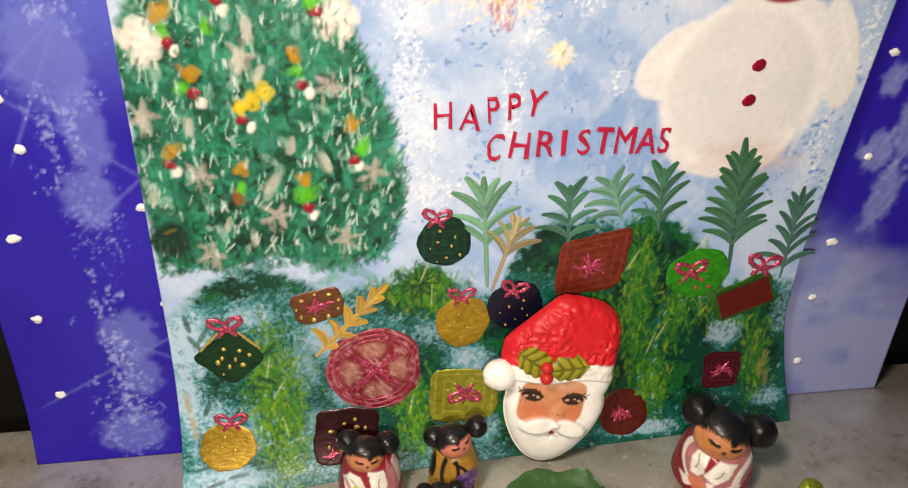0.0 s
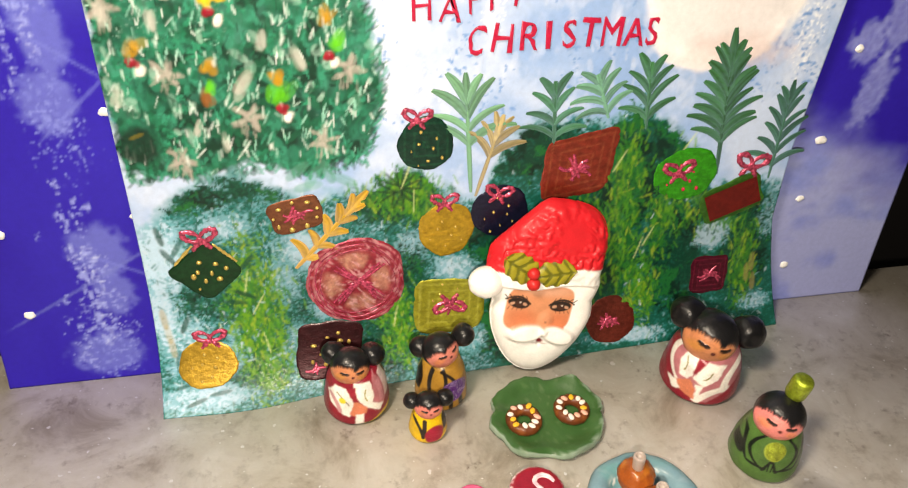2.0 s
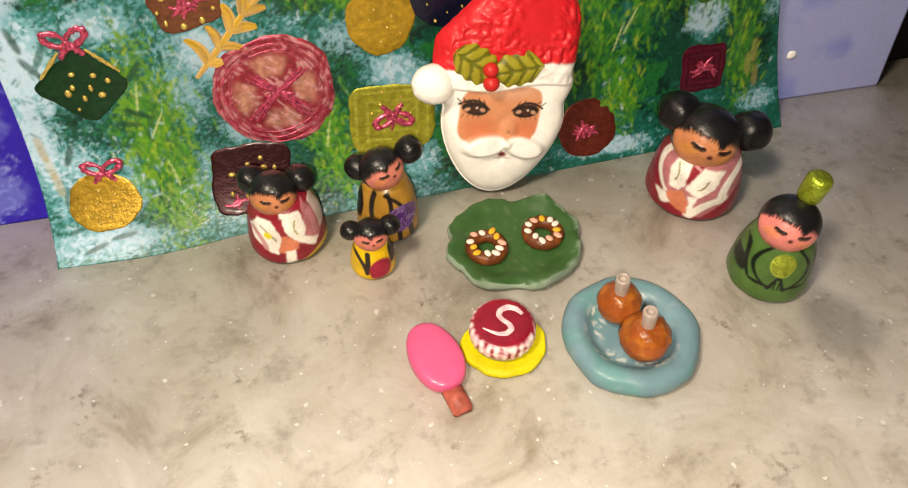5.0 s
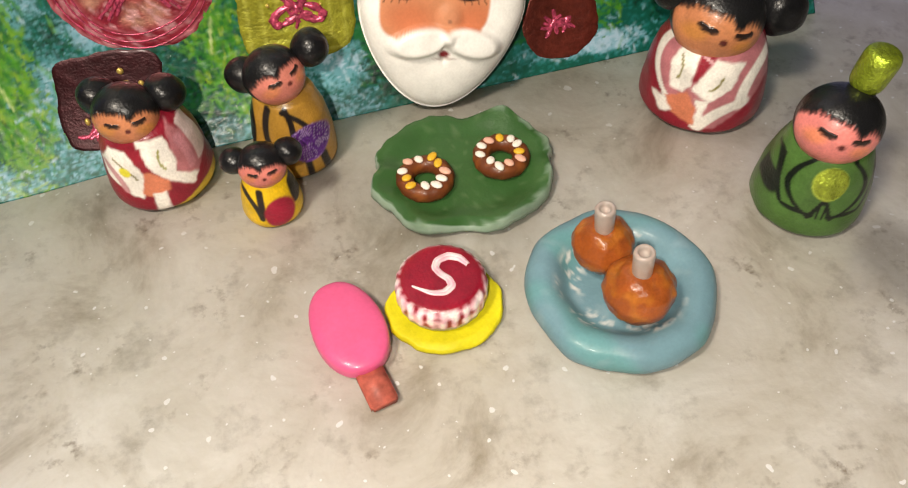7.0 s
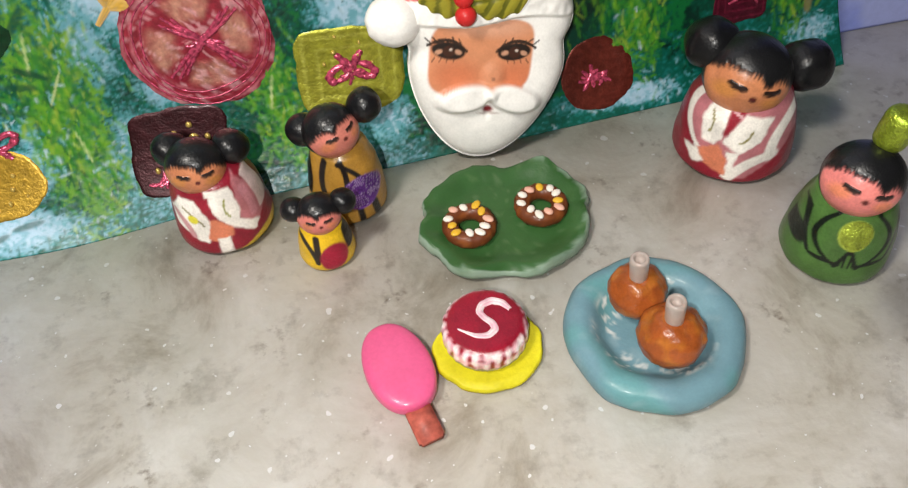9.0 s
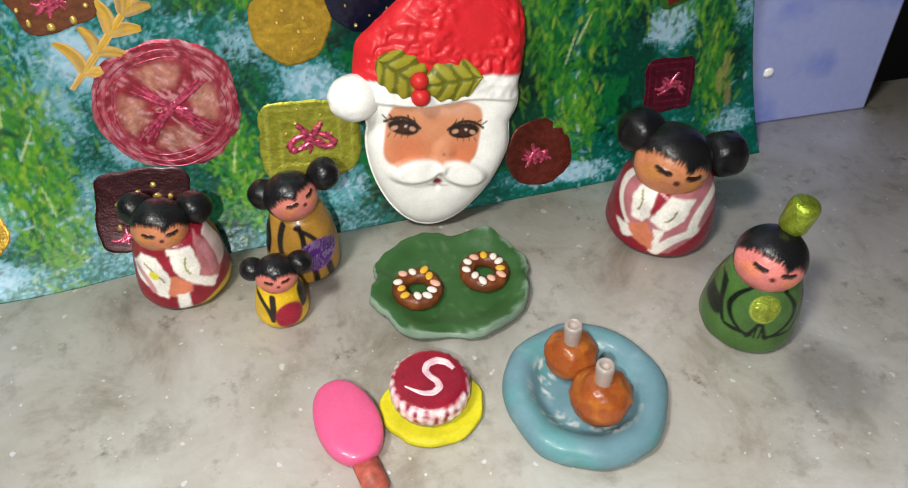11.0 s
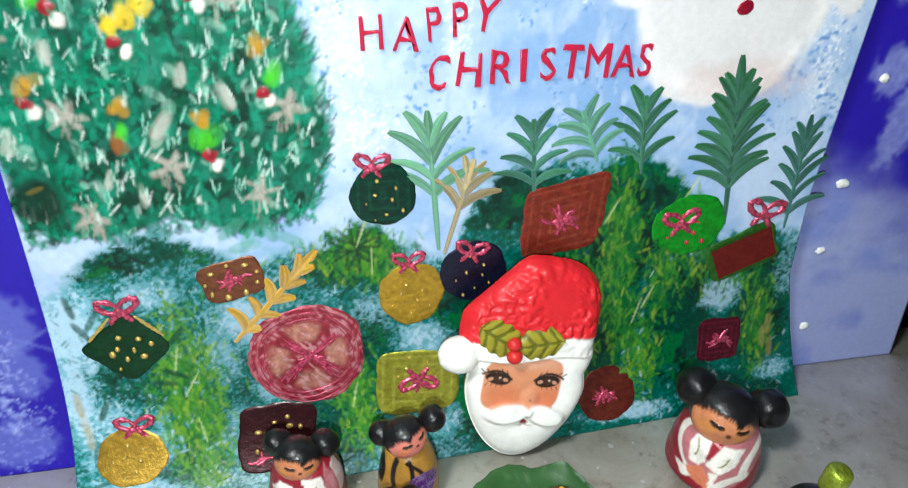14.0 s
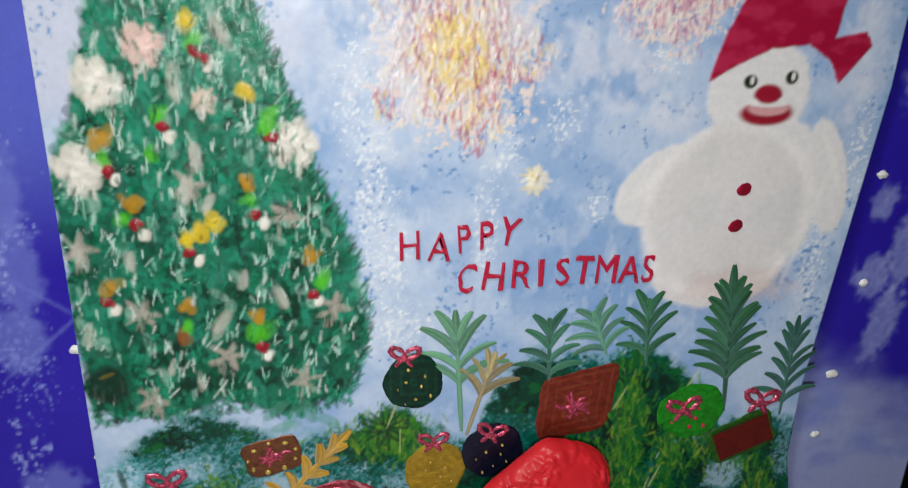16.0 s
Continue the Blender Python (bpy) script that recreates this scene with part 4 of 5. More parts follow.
b = bauble("bauble", -60.5, 3.0, 12.4, 14.2, tint(172, 138, 46), label="ochre round bauble")
bow(-58.5, 18, 6.0, b), beads(b, scatter(-60, 2, 12, 12, 8, 12), 0.5)
b = bauble("gift_box", -8.5, 3.5, 14.6, 17.0, tint(50, 18, 22), -3, 6, label="dark maroon square gift with gold dots")
beads(b, scatter(-8, 4, 14, 16, 14, 13), 0.9), scrawl(-16, -6, 5, b, 14)
for x, v in ((156.5, 177.5), (155.5, 163.3)):
    o = bauble("button", x, v, 3.0, 2.4, tint(168, 24, 56), 25, 2, label="crimson paint button")


def blade(name, parent, x, v, ang, size, w, colour, bend=0.0, label=""):
    """One leaf stroke: thin where it leaves the stem, full and rounded at its tip, with bristle lines along it."""
    verts, cols, m = [], [], 12
    tone = np.array(colour) * rng.uniform(0.7, 1.25)
    lanes = (-1, -0.7, -0.35, 0, 0.35, 0.7, 1)
    streak = rng.uniform(0.7, 1.35, len(lanes))
    for i in range(m):
        q = i / (m - 1)
        turn = ang + bend * q
        half = w * 0.5 * math.sin(math.pi * (0.10 + 0.86 * q ** 0.9)) ** 0.5 + 0.05
        for k, j in enumerate(lanes):
            px, pv = x + size * q * math.cos(turn), v + size * q * math.sin(turn)
            h = 0.00022 + 0.00016 * streak[k] * (1 - j * j)
            verts.append(on_paper((px - half * j * math.sin(turn)) * 0.001, (pv + half * j * math.cos(turn)) * 0.001, h + rng.uniform(0, 0.00003)))
            wet = np.clip(0.18 * (1 - q) * rng.uniform(0.3, 1.2) + 0.14 * j * j + 0.12 * (streak[k] - 1), 0, 0.6)
            cols.append(tone * streak[k] * rng.uniform(0.88, 1.12) * (1 - wet) + SKY * wet * 0.7)
    return make(name, np.array(verts), grid_faces(m, len(lanes)), PAINT, parent, label, np.array(cols))


def frond(x0, v0, x1, v1, n, long, colour, spread=50, width=4.0, bare=0.25, label="painted green frond"):
    """A painted frond: a bare foot, then paired leaf strokes that lie over one another."""
    heading, size = math.atan2(v1 - v0, x1 - x0), math.hypot(x1 - x0, v1 - v0)
    n, long, spread, width, colour = n + 1, long * 0.92, spread * 0.98, width * 0.74, np.array(colour) * 0.82
    stem = blade("painted_frond", painting, x0, v0, heading, size * 0.8, width * 0.55, colour, 0, label)
    for i in range(n):
        q = i / max(n - 1, 1)
        k = bare + (0.76 - bare) * q
        bx, bv = x0 + (x1 - x0) * k, v0 + (v1 - v0) * k
        for side in (-1, 1):
            open_by = radians(spread) * (1 - 0.55 * q) * rng.uniform(0.85, 1.12)
            blade("leaf", stem, bx, bv, heading + side * open_by * 0.62, long * (1.08 - 0.3 * q * q) * rng.uniform(0.85, 1.1), width * rng.uniform(0.8, 1.15), colour, side * open_by * 0.62)
    blade("leaf", stem, x0 + (x1 - x0) * 0.7, v0 + (v1 - v0) * 0.7, heading, size * 0.31, width, colour)
    return stem


frond(54, 82, 50, 134, 3, 20, tint(110, 164, 120), 54, 4.8, 0.42, "pale green painted frond")
frond(56, 80, 66, 116, 2, 15, tint(176, 158, 104), 44, 4.2, 0.5, "tan painted frond")
frond(88, 100, 86, 129, 3, 16, tint(62, 120, 82), 58, 4.2, 0.16)
frond(110, 112, 103, 131, 3, 15, tint(100, 156, 122), 62, 4.4, 0.12, "pale green painted frond")
frond(127, 106, 125, 135, 3, 16, tint(56, 118, 66), 52, 4.6, 0.16)
frond(164, 82, 158, 147, 8, 19, tint(50, 104, 56), 50, 5.4, 0.24, "large dark green painted frond")
frond(190, 78, 190, 124, 5, 16, tint(56, 108, 82), 50, 4.0, 0.14)
frond(-20, 51, 11, 86, 4, 10.5, tint(208, 162, 30), 56, 5.6, 0.14, "gold painted sprig")


def lettering(text, places, size):
    """Hand-set letters of thick crimson paint."""
    for ch, (x, v, turn, wide) in zip(text, places):
        cu = bpy.data.curves.new("letter", "FONT")
        cu.body, cu.size, cu.align_x, cu.align_y, cu.resolution_u = ch, size, "CENTER", "CENTER", 4
        cu.extrude, cu.bevel_depth, cu.bevel_resolution, cu.offset = 0.0001, 0.00030, 2, -0.00016
        ob = bpy.data.objects.new("letter", cu)
        scene.collection.objects.link(ob)
        me = bpy.data.meshes.new_from_object(ob.evaluated_get(bpy.context.evaluated_depsgraph_get()))
        bpy.data.objects.remove(ob)
        c, s = math.cos(radians(turn)), math.sin(radians(turn))
        for w in me.vertices:
            px, pv = w.co.x * wide, w.co.y
            px += 0.0008 * noise.noise(Vector((w.co.x * 380 + x, w.co.y * 380, 1))) + 0.00025 * noise.noise(Vector((w.co.x * 1300, w.co.y * 1300 + x, 3)))
            pv += 0.0008 * noise.noise(Vector((w.co.x * 380, w.co.y * 380 + v, 5))) + 0.00025 * noise.noise(Vector((w.co.x * 1300 + v, w.co.y * 1300, 7)))
            w.co = on_paper(x * 0.001 + px * c - pv * s, v * 0.001 + px * s + pv * c, 0.0004 + w.co.z)
        me.polygons.foreach_set("use_smooth", [True] * len(me.polygons))
        me.materials.clear()
        me.materials.append(CRIMSON)
        o = new("letter_" + ch.lower(), me)
        o.parent = painting


lettering("HAPPY", ((33, 159.6, 2, 0.82), (43.4, 158.6, -4, 0.8), (52.0, 161.5, 4, 0.75), (60.2, 162.5, 4, 0.75), (68.4, 163.6, -8, 0.8)), 0.0150)
lettering("CHRISTMAS", ((53.6, 146.3, -12, 0.62), (63.6, 146.6, -6, 0.85), (73.6, 147, -3, 0.8), (81.2, 147.2, 0, 1.1), (89.6, 147.2, 0, 0.8), (97.6, 147.4, -4, 0.8), (106.2, 147.4, -3, 0.8), (115.6, 147, -4, 0.75), (122.6, 147, -2, 0.72)), 0.0158)


# ---- dolls: each one solid painted piece ----
LEAFMETAL = shader("metallic_leaf", (1, 1, 1), 0.3, metal=0.7, attribute="pigment", spots=0.3, scale=500, fine=1400, bump=0.8, coat=0.2, distance=0.0005)
def soft(X, Z, cx, cz, rx, rz, turn=0.0, edge=0.18):
    """1 inside an ellipse, 0 outside, with a soft brushed edge."""
    c, s = math.cos(radians(turn)), math.sin(radians(turn))
    a, b = (X - cx) * c + (Z - cz) * s, -(X - cx) * s + (Z - cz) * c
    return 1 - smooth_step(1 - edge, 1 + edge, np.hypot(a / rx, b / rz))


def stroke(X, Z, x0, z0, x1, z1, w, bow=0.0):
    """A brushed line from one place to another, bowed sideways by bow."""
    dx, dz = x1 - x0, z1 - z0
    n = math.hypot(dx, dz)
    t = np.clip(((X - x0) * dx + (Z - z0) * dz) / n ** 2, 0, 1)
    off = bow * 4 * t * (1 - t)
    px, pz = x0 + t * dx - off * dz / n, z0 + t * dz + off * dx / n
    return 1 - smooth_step(0.75 * w, 1.25 * w, np.hypot(X - px, Z - pz))


def lay(c, mask, colour):
    return c * (1 - mask[:, None]) + np.array(colour) * mask[:, None]


def face_paint(v, centre, r, skin, turn=0.0, part_at=0.2, fringe=0.20):
    """Skin, black hair with a brushed fringe and one longer tuft, two lowered lids and a small mouth (front is -y)."""
    d = ((v - centre) / r) @ np.array(pose(0, 0, 0, 0, 0, turn).to_3x3()) @ np.array(pose(0, 0, 0, -24).to_3x3())
    X, Z, front = d[:, 0], d[:, 2], -d[:, 1]
    c = np.broadcast_to(np.array(skin), (len(v), 3)).copy()
    warm = np.array(skin) * (1.12, 1.25, 0.45)
    c = lay(c, soft(X, Z, -0.58, -0.22, 0.24, 0.18, 0, 0.5) * 0.55 + soft(X, Z, 0.52, -0.34, 0.26, 0.16, 0, 0.5) * 0.55, warm)
    c = lay(c, soft(X, Z, -0.05, 0.0, 0.4, 0.22, 0, 0.8) * 0.35, np.array(skin) * (1.15, 1.2, 1.15))
    tuft = 0.20 * np.exp(-((X - part_at) / 0.13) ** 2)
    line = fringe - tuft + 0.035 * np.sin(X * 47) * np.sin(X * 13 + 1) + 0.03 * np.sin(X * 71) - 0.10 * X - 0.62 * np.clip(np.abs(X) - 0.66, 0, 1)
    hair = np.maximum(smooth_step(line - 0.05, line + 0.05, Z), smooth_step(-0.20, -0.10, -front))
    for side in (-1, 1):
        c = lay(c, stroke(X, Z, side * 0.24, -0.11, side * 0.53, -0.045, 0.072, -0.03 * side) * (front > 0), (0.02, 0.010, 0.008))
        c = lay(c, stroke(X, Z, side * 0.30, -0.10, side * 0.42, -0.14, 0.045) * (front > 0), (0.02, 0.010, 0.008))
    c = lay(c, soft(X, Z, 0.02, -0.30, 0.085, 0.075, 0, 0.3) * (front > 0), (0.09, 0.014, 0.012))
    strand = 0.5 + 0.5 * np.sin(X * 90 + 6 * np.sin(Z * 9))
    return lay(c, hair, (0.006, 0.006, 0.007)) + (hair * strand * 0.004)[:, None]


def doll(name, place, yaw, tilt, body, head, head_r, buns, bun_r, skin, paint, label, knot=None, face_turn=0.0, part_at=0.2):
    """A bell-shaped clay doll: body profile, round head, hair buns. paint(X, Z, front, base colours) gives the robe."""
    v, f = spun(body, 190, 110)
    front = -v[:, 1]
    n = 1 + 0.02 * wobble(v, 160, place[0] * 50)
    v = v * np.stack([n, n, np.ones(len(v))], -1)
    pieces = [(v, f, paint(v[:, 0] / body[1][0], v[:, 2] / body[1][0], front > -0.001))]
    lean = pose(0, 0, 0, 0, tilt, 0)

    def tilted(p):
        q = np.array(p) - head
        m = np.array(lean.to_3x3())
        return q @ m.T + head

    hv, hf = ball(head, (head_r, head_r * 0.95, head_r * 0.93), 120, 80)
    hc = face_paint(hv, np.array(head), head_r, skin, face_turn, part_at)
    hv = hv + (np.array([0, 0, 0.0005]) * (hc.sum(1) < 0.06)[:, None])
    pieces.append((tilted(hv), hf, hc))
    for b in buns:
        bv, bf = ball((0, 0, 0), (bun_r, bun_r, bun_r * 0.92), 40, 26)
        bv = bv * (1 + 0.10 * wobble(bv, 190, b[0] * 900))[:, None] + np.array(b)
        pieces.append((tilted(bv), bf, (0.006, 0.006, 0.007)))
    if knot:
        kv, kf = spun([(0, 0), (knot[3] * 0.9, 0.0002), (knot[3], 0.002), (knot[3] * 1.04, knot[4] * 0.82), (knot[3] * 0.86, knot[4] * 0.97), (0, knot[4])], 40, 24)
        pieces.append((tilted(kv + np.array(knot[:3])), kf, (0.33, 0.42, 0.035)))
    v, f, c = joined(pieces)
    ob = make(name, v, f, PIGMENT, colours=c)
    ob.data.materials.append(LEAFMETAL)
    first = np.array([q[0] for q in f])
    shiny = np.zeros(len(v), bool)
    for tone in ((0.33, 0.42, 0.035), VIOLET, (0.50, 0.36, 0.68), PALEGOLD):
        shiny |= np.abs(c - np.array(tone)).max(1) < 0.01
    ob.data.polygons.foreach_set("material_index", shiny[first].astype(np.int32))
    ob.matrix_world = pose(*place, 0, 0, yaw)
    return tagged(ob, label, "doll", "clay dolls on the counter")


WHITE, ROSY, CLARET, PALM = (0.80, 0.76, 0.70), (0.42, 0.15, 0.17), (0.23, 0.012, 0.026), (0.60, 0.19, 0.10)


def kimono_sash(X, Z, front):
    """Dark red robe with rose sides, wide white sleeves, clasped hands, a white sash end and a gold-edged foot."""
    c = np.broadcast_to(np.array(CLARET), (len(X), 3)).copy()
    F = front.astype(float)
    c = lay(c, patch(X, Z, [(0.05, 0.0), (0.3, 0.10), (0.8, 0.30), (1.1, 0.40), (1.1, -0.1), (0.05, -0.1)]) * F, (0.60, 0.42, 0.03))
    c = lay(c, patch(X, Z, [(0.50, 1.85), (0.97, 1.3), (1.0, 0.85), (0.86, 0.60), (0.55, 0.9), (0.55, 1.3)]) * F, ROSY)
    c = lay(c, stroke(X, Z, 0.72, 1.7, 0.95, 0.85, 0.05, 0.05) * F * 0.85, (0.70, 0.58, 0.56))
    c = lay(c, stroke(X, Z, 0.66, 1.5, 0.80, 0.85, 0.06, 0.03) * F * 0.5, (0.56, 0.26, 0.30))
    c = lay(c, patch(X, Z, [(-0.62, 1.52), (-0.29, 1.52), (-0.03, 1.07), (-0.12, 0.79), (-0.22, 0.46), (-0.46, 0.54), (-0.80, 0.84), (-0.86, 1.18)]) * F, WHITE)
    c = lay(c, stroke(X, Z, -0.76, 1.15, -0.52, 0.62, 0.07, 0.05) * F * 0.9, (0.50, 0.22, 0.24))
    c = lay(c, patch(X, Z, [(-0.05, 1.70), (0.45, 1.66), (0.58, 1.18), (0.52, 0.92), (0.86, 0.62), (0.76, 0.46), (0.36, 0.79), (0.09, 1.12), (-0.06, 1.42)]) * F, WHITE)
    c = lay(c, patch(X, Z, [(-0.32, 1.56), (0.0, 1.56), (0.06, 1.12), (-0.05, 1.02)]) * F, (0.26, 0.016, 0.03))
    c = lay(c, patch(X, Z, [(-0.06, 1.07), (0.08, 1.07), (0.36, 0.80), (0.33, 0.58), (-0.05, 0.50), (-0.22, 0.58), (-0.13, 0.8)]) * F, PALM)
    c = lay(c, patch(X, Z, [(-0.02, 0.58), (0.24, 0.58), (0.22, 0.0), (-0.06, 0.0)]) * F, WHITE)
    c = lay(c, stroke(X, Z, -0.58, 1.32, -0.22, 0.92, 0.022, 0.03) * F, (0.20, 0.17, 0.06))
    c = lay(c, stroke(X, Z, 0.32, 1.45, 0.36, 1.05, 0.022, -0.05) * F, (0.30, 0.30, 0.08))
    return lay(c, soft(X, Z, -0.42, 1.07, 0.11, 0.11) * F, (0.65, 0.58, 0.04))


def low_kimono(X, Z, front):
    """Red robe with rose shoulders, white sleeves edged by broad white bands, hands held low."""
    c = np.broadcast_to(np.array(CLARET), (len(X), 3)).copy()
    F = front.astype(float)
    c = lay(c, patch(X, Z, [(-0.28, 1.75), (-0.70, 1.5), (-0.80, 1.05), (-0.46, 0.60), (0.12, 0.2), (0.42, 0.2), (0.85, 0.60), (1.05, 1.2), (0.95, 1.6), (0.4, 1.75)]) * F, ROSY)
    for x0, z0, x1, z1, w, b in ((-0.60, 1.52, -0.50, 0.66, 0.055, -0.22), (1.00, 1.50, 0.72, 0.62, 0.085, -0.10), (0.74, 0.66, 0.18, 0.22, 0.10, -0.08)):
        c = lay(c, stroke(X, Z, x0, z0, x1, z1, w, b) * F, WHITE)
    c = lay(c, patch(X, Z, [(-0.34, 1.66), (-0.06, 1.56), (-0.10, 0.95), (-0.22, 0.80), (-0.44, 0.82), (-0.52, 1.15)]) * F, WHITE)
    c = lay(c, patch(X, Z, [(0.20, 1.42), (0.62, 1.34), (0.53, 0.95), (0.24, 0.72), (-0.08, 0.90), (0.02, 1.10)]) * F, WHITE)
    c = lay(c, patch(X, Z, [(0.02, 0.74), (0.24, 0.74), (0.20, 0.44), (0.16, 0.14), (0.04, 0.20), (0.10, 0.5)]) * F, WHITE)
    c = lay(c, patch(X, Z, [(-0.74, 0.56), (-0.48, 0.62), (-0.28, 0.42), (-0.52, 0.28)]) * F, WHITE)
    c = lay(c, patch(X, Z, [(-0.48, 0.62), (-0.12, 0.84), (0.07, 0.56), (0.10, 0.22), (-0.30, 0.38)]) * F, PALM)
    c = lay(c, patch(X, Z, [(-0.06, 1.52), (0.18, 1.45), (-0.02, 1.05), (-0.10, 1.0)]) * F, (0.26, 0.016, 0.03))
    c = lay(c, stroke(X, Z, -0.10, 1.50, 0.14, 1.36, 0.025) * F * 0.8, (0.66, 0.40, 0.42))
    c = lay(c, stroke(X, Z, -0.36, 1.35, -0.34, 1.0, 0.020, 0.04) * F, (0.25, 0.22, 0.08))
    return lay(c, stroke(X, Z, 0.36, 1.15, 0.22, 0.92, 0.020, 0.04) * F, (0.25, 0.22, 0.08))


VIOLET, PALEGOLD = (0.16, 0.045, 0.34), (0.36, 0.44, 0.05)


def gold_robe(X, Z, front):
    """Ochre robe with black bands and a bundle of shiny purple foil."""
    c = np.broadcast_to(np.array((0.36, 0.19, 0.03)), (len(X), 3)).copy()
    F = front.astype(float)
    for x, b in ((-0.86, 0.05), (-0.42, -0.10), (-0.02, 0.12)):
        c = lay(c, stroke(X, Z, x, 2.1, x * 1.1 - 0.05, 0.95, 0.075, b) * F, (0.012, 0.009, 0.008))
    c = lay(c, stroke(X, Z, -0.1, 2.05, 0.45, 1.55, 0.06, 0.05) * F, (0.012, 0.009, 0.008))
    for x in (0.30, 0.70):
        c = lay(c, stroke(X, Z, x, 0.62, x * 1.1, 0.05, 0.09) * F, (0.012, 0.009, 0.008))
    streak = np.sin(X * 46 + 9 * np.sin(Z * 7)) * np.sin(Z * 38 + 6 * np.sin(X * 9))
    m = soft(X, Z, 0.42, 1.10, 0.52, 0.50, 0, 0.08) * F
    c = lay(c, m, VIOLET)
    return lay(c, m * (streak > 0.4), (0.50, 0.36, 0.68))


def yellow_robe(X, Z, front):
    """Yellow robe crossed by black, with a crimson fan."""
    c = np.broadcast_to(np.array((0.66, 0.42, 0.012)), (len(X), 3)).copy()
    F = front.astype(float)
    c = lay(c, stroke(X, Z, -0.75, 1.5, -0.35, 0.55, 0.10, 0.08) * F, (0.02, 0.014, 0.01))
    c = lay(c, stroke(X, Z, -0.25, 1.6, -0.3, 0.7, 0.12) * F, (0.02, 0.014, 0.01))
    c = lay(c, stroke(X, Z, 0.8, 1.6, 0.9, 0.9, 0.12) * F, (0.02, 0.014, 0.01))
    return lay(c, soft(X, Z, 0.28, 0.72, 0.52, 0.62, -15, 0.1) * F, (0.30, 0.012, 0.035))


def green_robe(X, Z, front):
    """Leaf-green robe outlined in black, holding a pale gold-green ball."""
    c = np.broadcast_to(np.array((0.062, 0.135, 0.030)), (len(X), 3)).copy()
    F = front.astype(float)
    dark = (0.006, 0.010, 0.006)
    c = lay(c, soft(X, Z, -0.92, 0.95, 0.16, 0.24) * F, dark)
    for s in (-1, 1):
        c = lay(c, stroke(X, Z, 0.34 * s, 1.75, 0.20 * s, 0.62, 0.05, 0.40 * s) * F, dark)
        c = lay(c, stroke(X, Z, 0.80 * s, 1.55, 0.72 * s, 0.75, 0.04, 0.06 * s) * F, dark)
        c = lay(c, stroke(X, Z, 0.0, 1.08, 0.20 * s, 0.60, 0.04) * F, dark)
        c = lay(c, stroke(X, Z, 0.06 * s, 0.95, 0.05 * s, 0.62, 0.03) * F, dark)
        c = lay(c, stroke(X, Z, 0.15 * s, 0.66, 0.66 * s, 0.70, 0.045) * F, dark)
    return lay(c, soft(X, Z, 0.0, 1.36, 0.31, 0.32, 0, 0.06) * F, PALEGOLD)


def bell(r, h):
    """Profile of a thimble-shaped body of base radius r and shoulder height h."""
    return [(0, 0), (r * 0.94, 0.0006), (r, 0.0022), (r, h * 0.22), (r * 0.955, h * 0.45), (r * 0.86, h * 0.72), (r * 0.70, h * 0.94), (r * 0.44, h * 1.07), (0, h * 1.11)]


doll("clay_doll", (0.0008, 0.2998, 0), -5, 4, bell(0.0140, 0.0240), (-0.0020, -0.0028, 0.0257), 0.0082, [(-0.0088, 0.0030, 0.0272), (0.0074, 0.0022, 0.0278)], 0.0052,
     (0.50, 0.19, 0.09), kimono_sash, "clay doll in dark red robe with white sleeves and black buns", None, 8, 0.15)
doll("clay_doll", (0.0375, 0.2990, 0), -4, -14, bell(0.0114, 0.0240), (-0.0012, -0.0016, 0.0290), 0.0079, [(-0.0088, 0.002, 0.0298), (0.0094, 0.002, 0.0312)], 0.0050,
     (0.52, 0.17, 0.13), gold_robe, "clay doll in ochre robe with black bands and purple bundle", None, 34, -0.2)
doll("clay_doll", (0.0287, 0.2800, 0), -4, 0, bell(0.0080, 0.0140), (0, -0.0007, 0.0166), 0.0061, [(-0.0066, 0.001, 0.0178), (0.0068, 0.001, 0.0186)], 0.0037,
     (0.55, 0.17, 0.14), yellow_robe, "small clay doll in yellow robe holding a crimson fan", None, 4, -0.1)
doll("clay_doll", (0.1555, 0.2903, 0), -38, 12, bell(0.0176, 0.0268), (-0.0006, -0.0024, 0.0290), 0.0124, [(-0.0130, 0.000, 0.0326), (0.0138, 0.0095, 0.0312)], 0.0078,
     (0.52, 0.20, 0.09), low_kimono, "large clay doll in red robe with rose shoulders and white sleeves", None, 18, 0.22)
doll("clay_doll", (0.1636, 0.2448, 0), -24, 8, bell(0.0140, 0.0246), (-0.0008, -0.002, 0.0286), 0.0100, [], 0.005,
     (0.66, 0.20, 0.18), green_robe, "clay doll in leaf-green robe with a pale green topknot", (0.0014, 0.002, 0.0372, 0.0041, 0.0108), -6, 0.3)


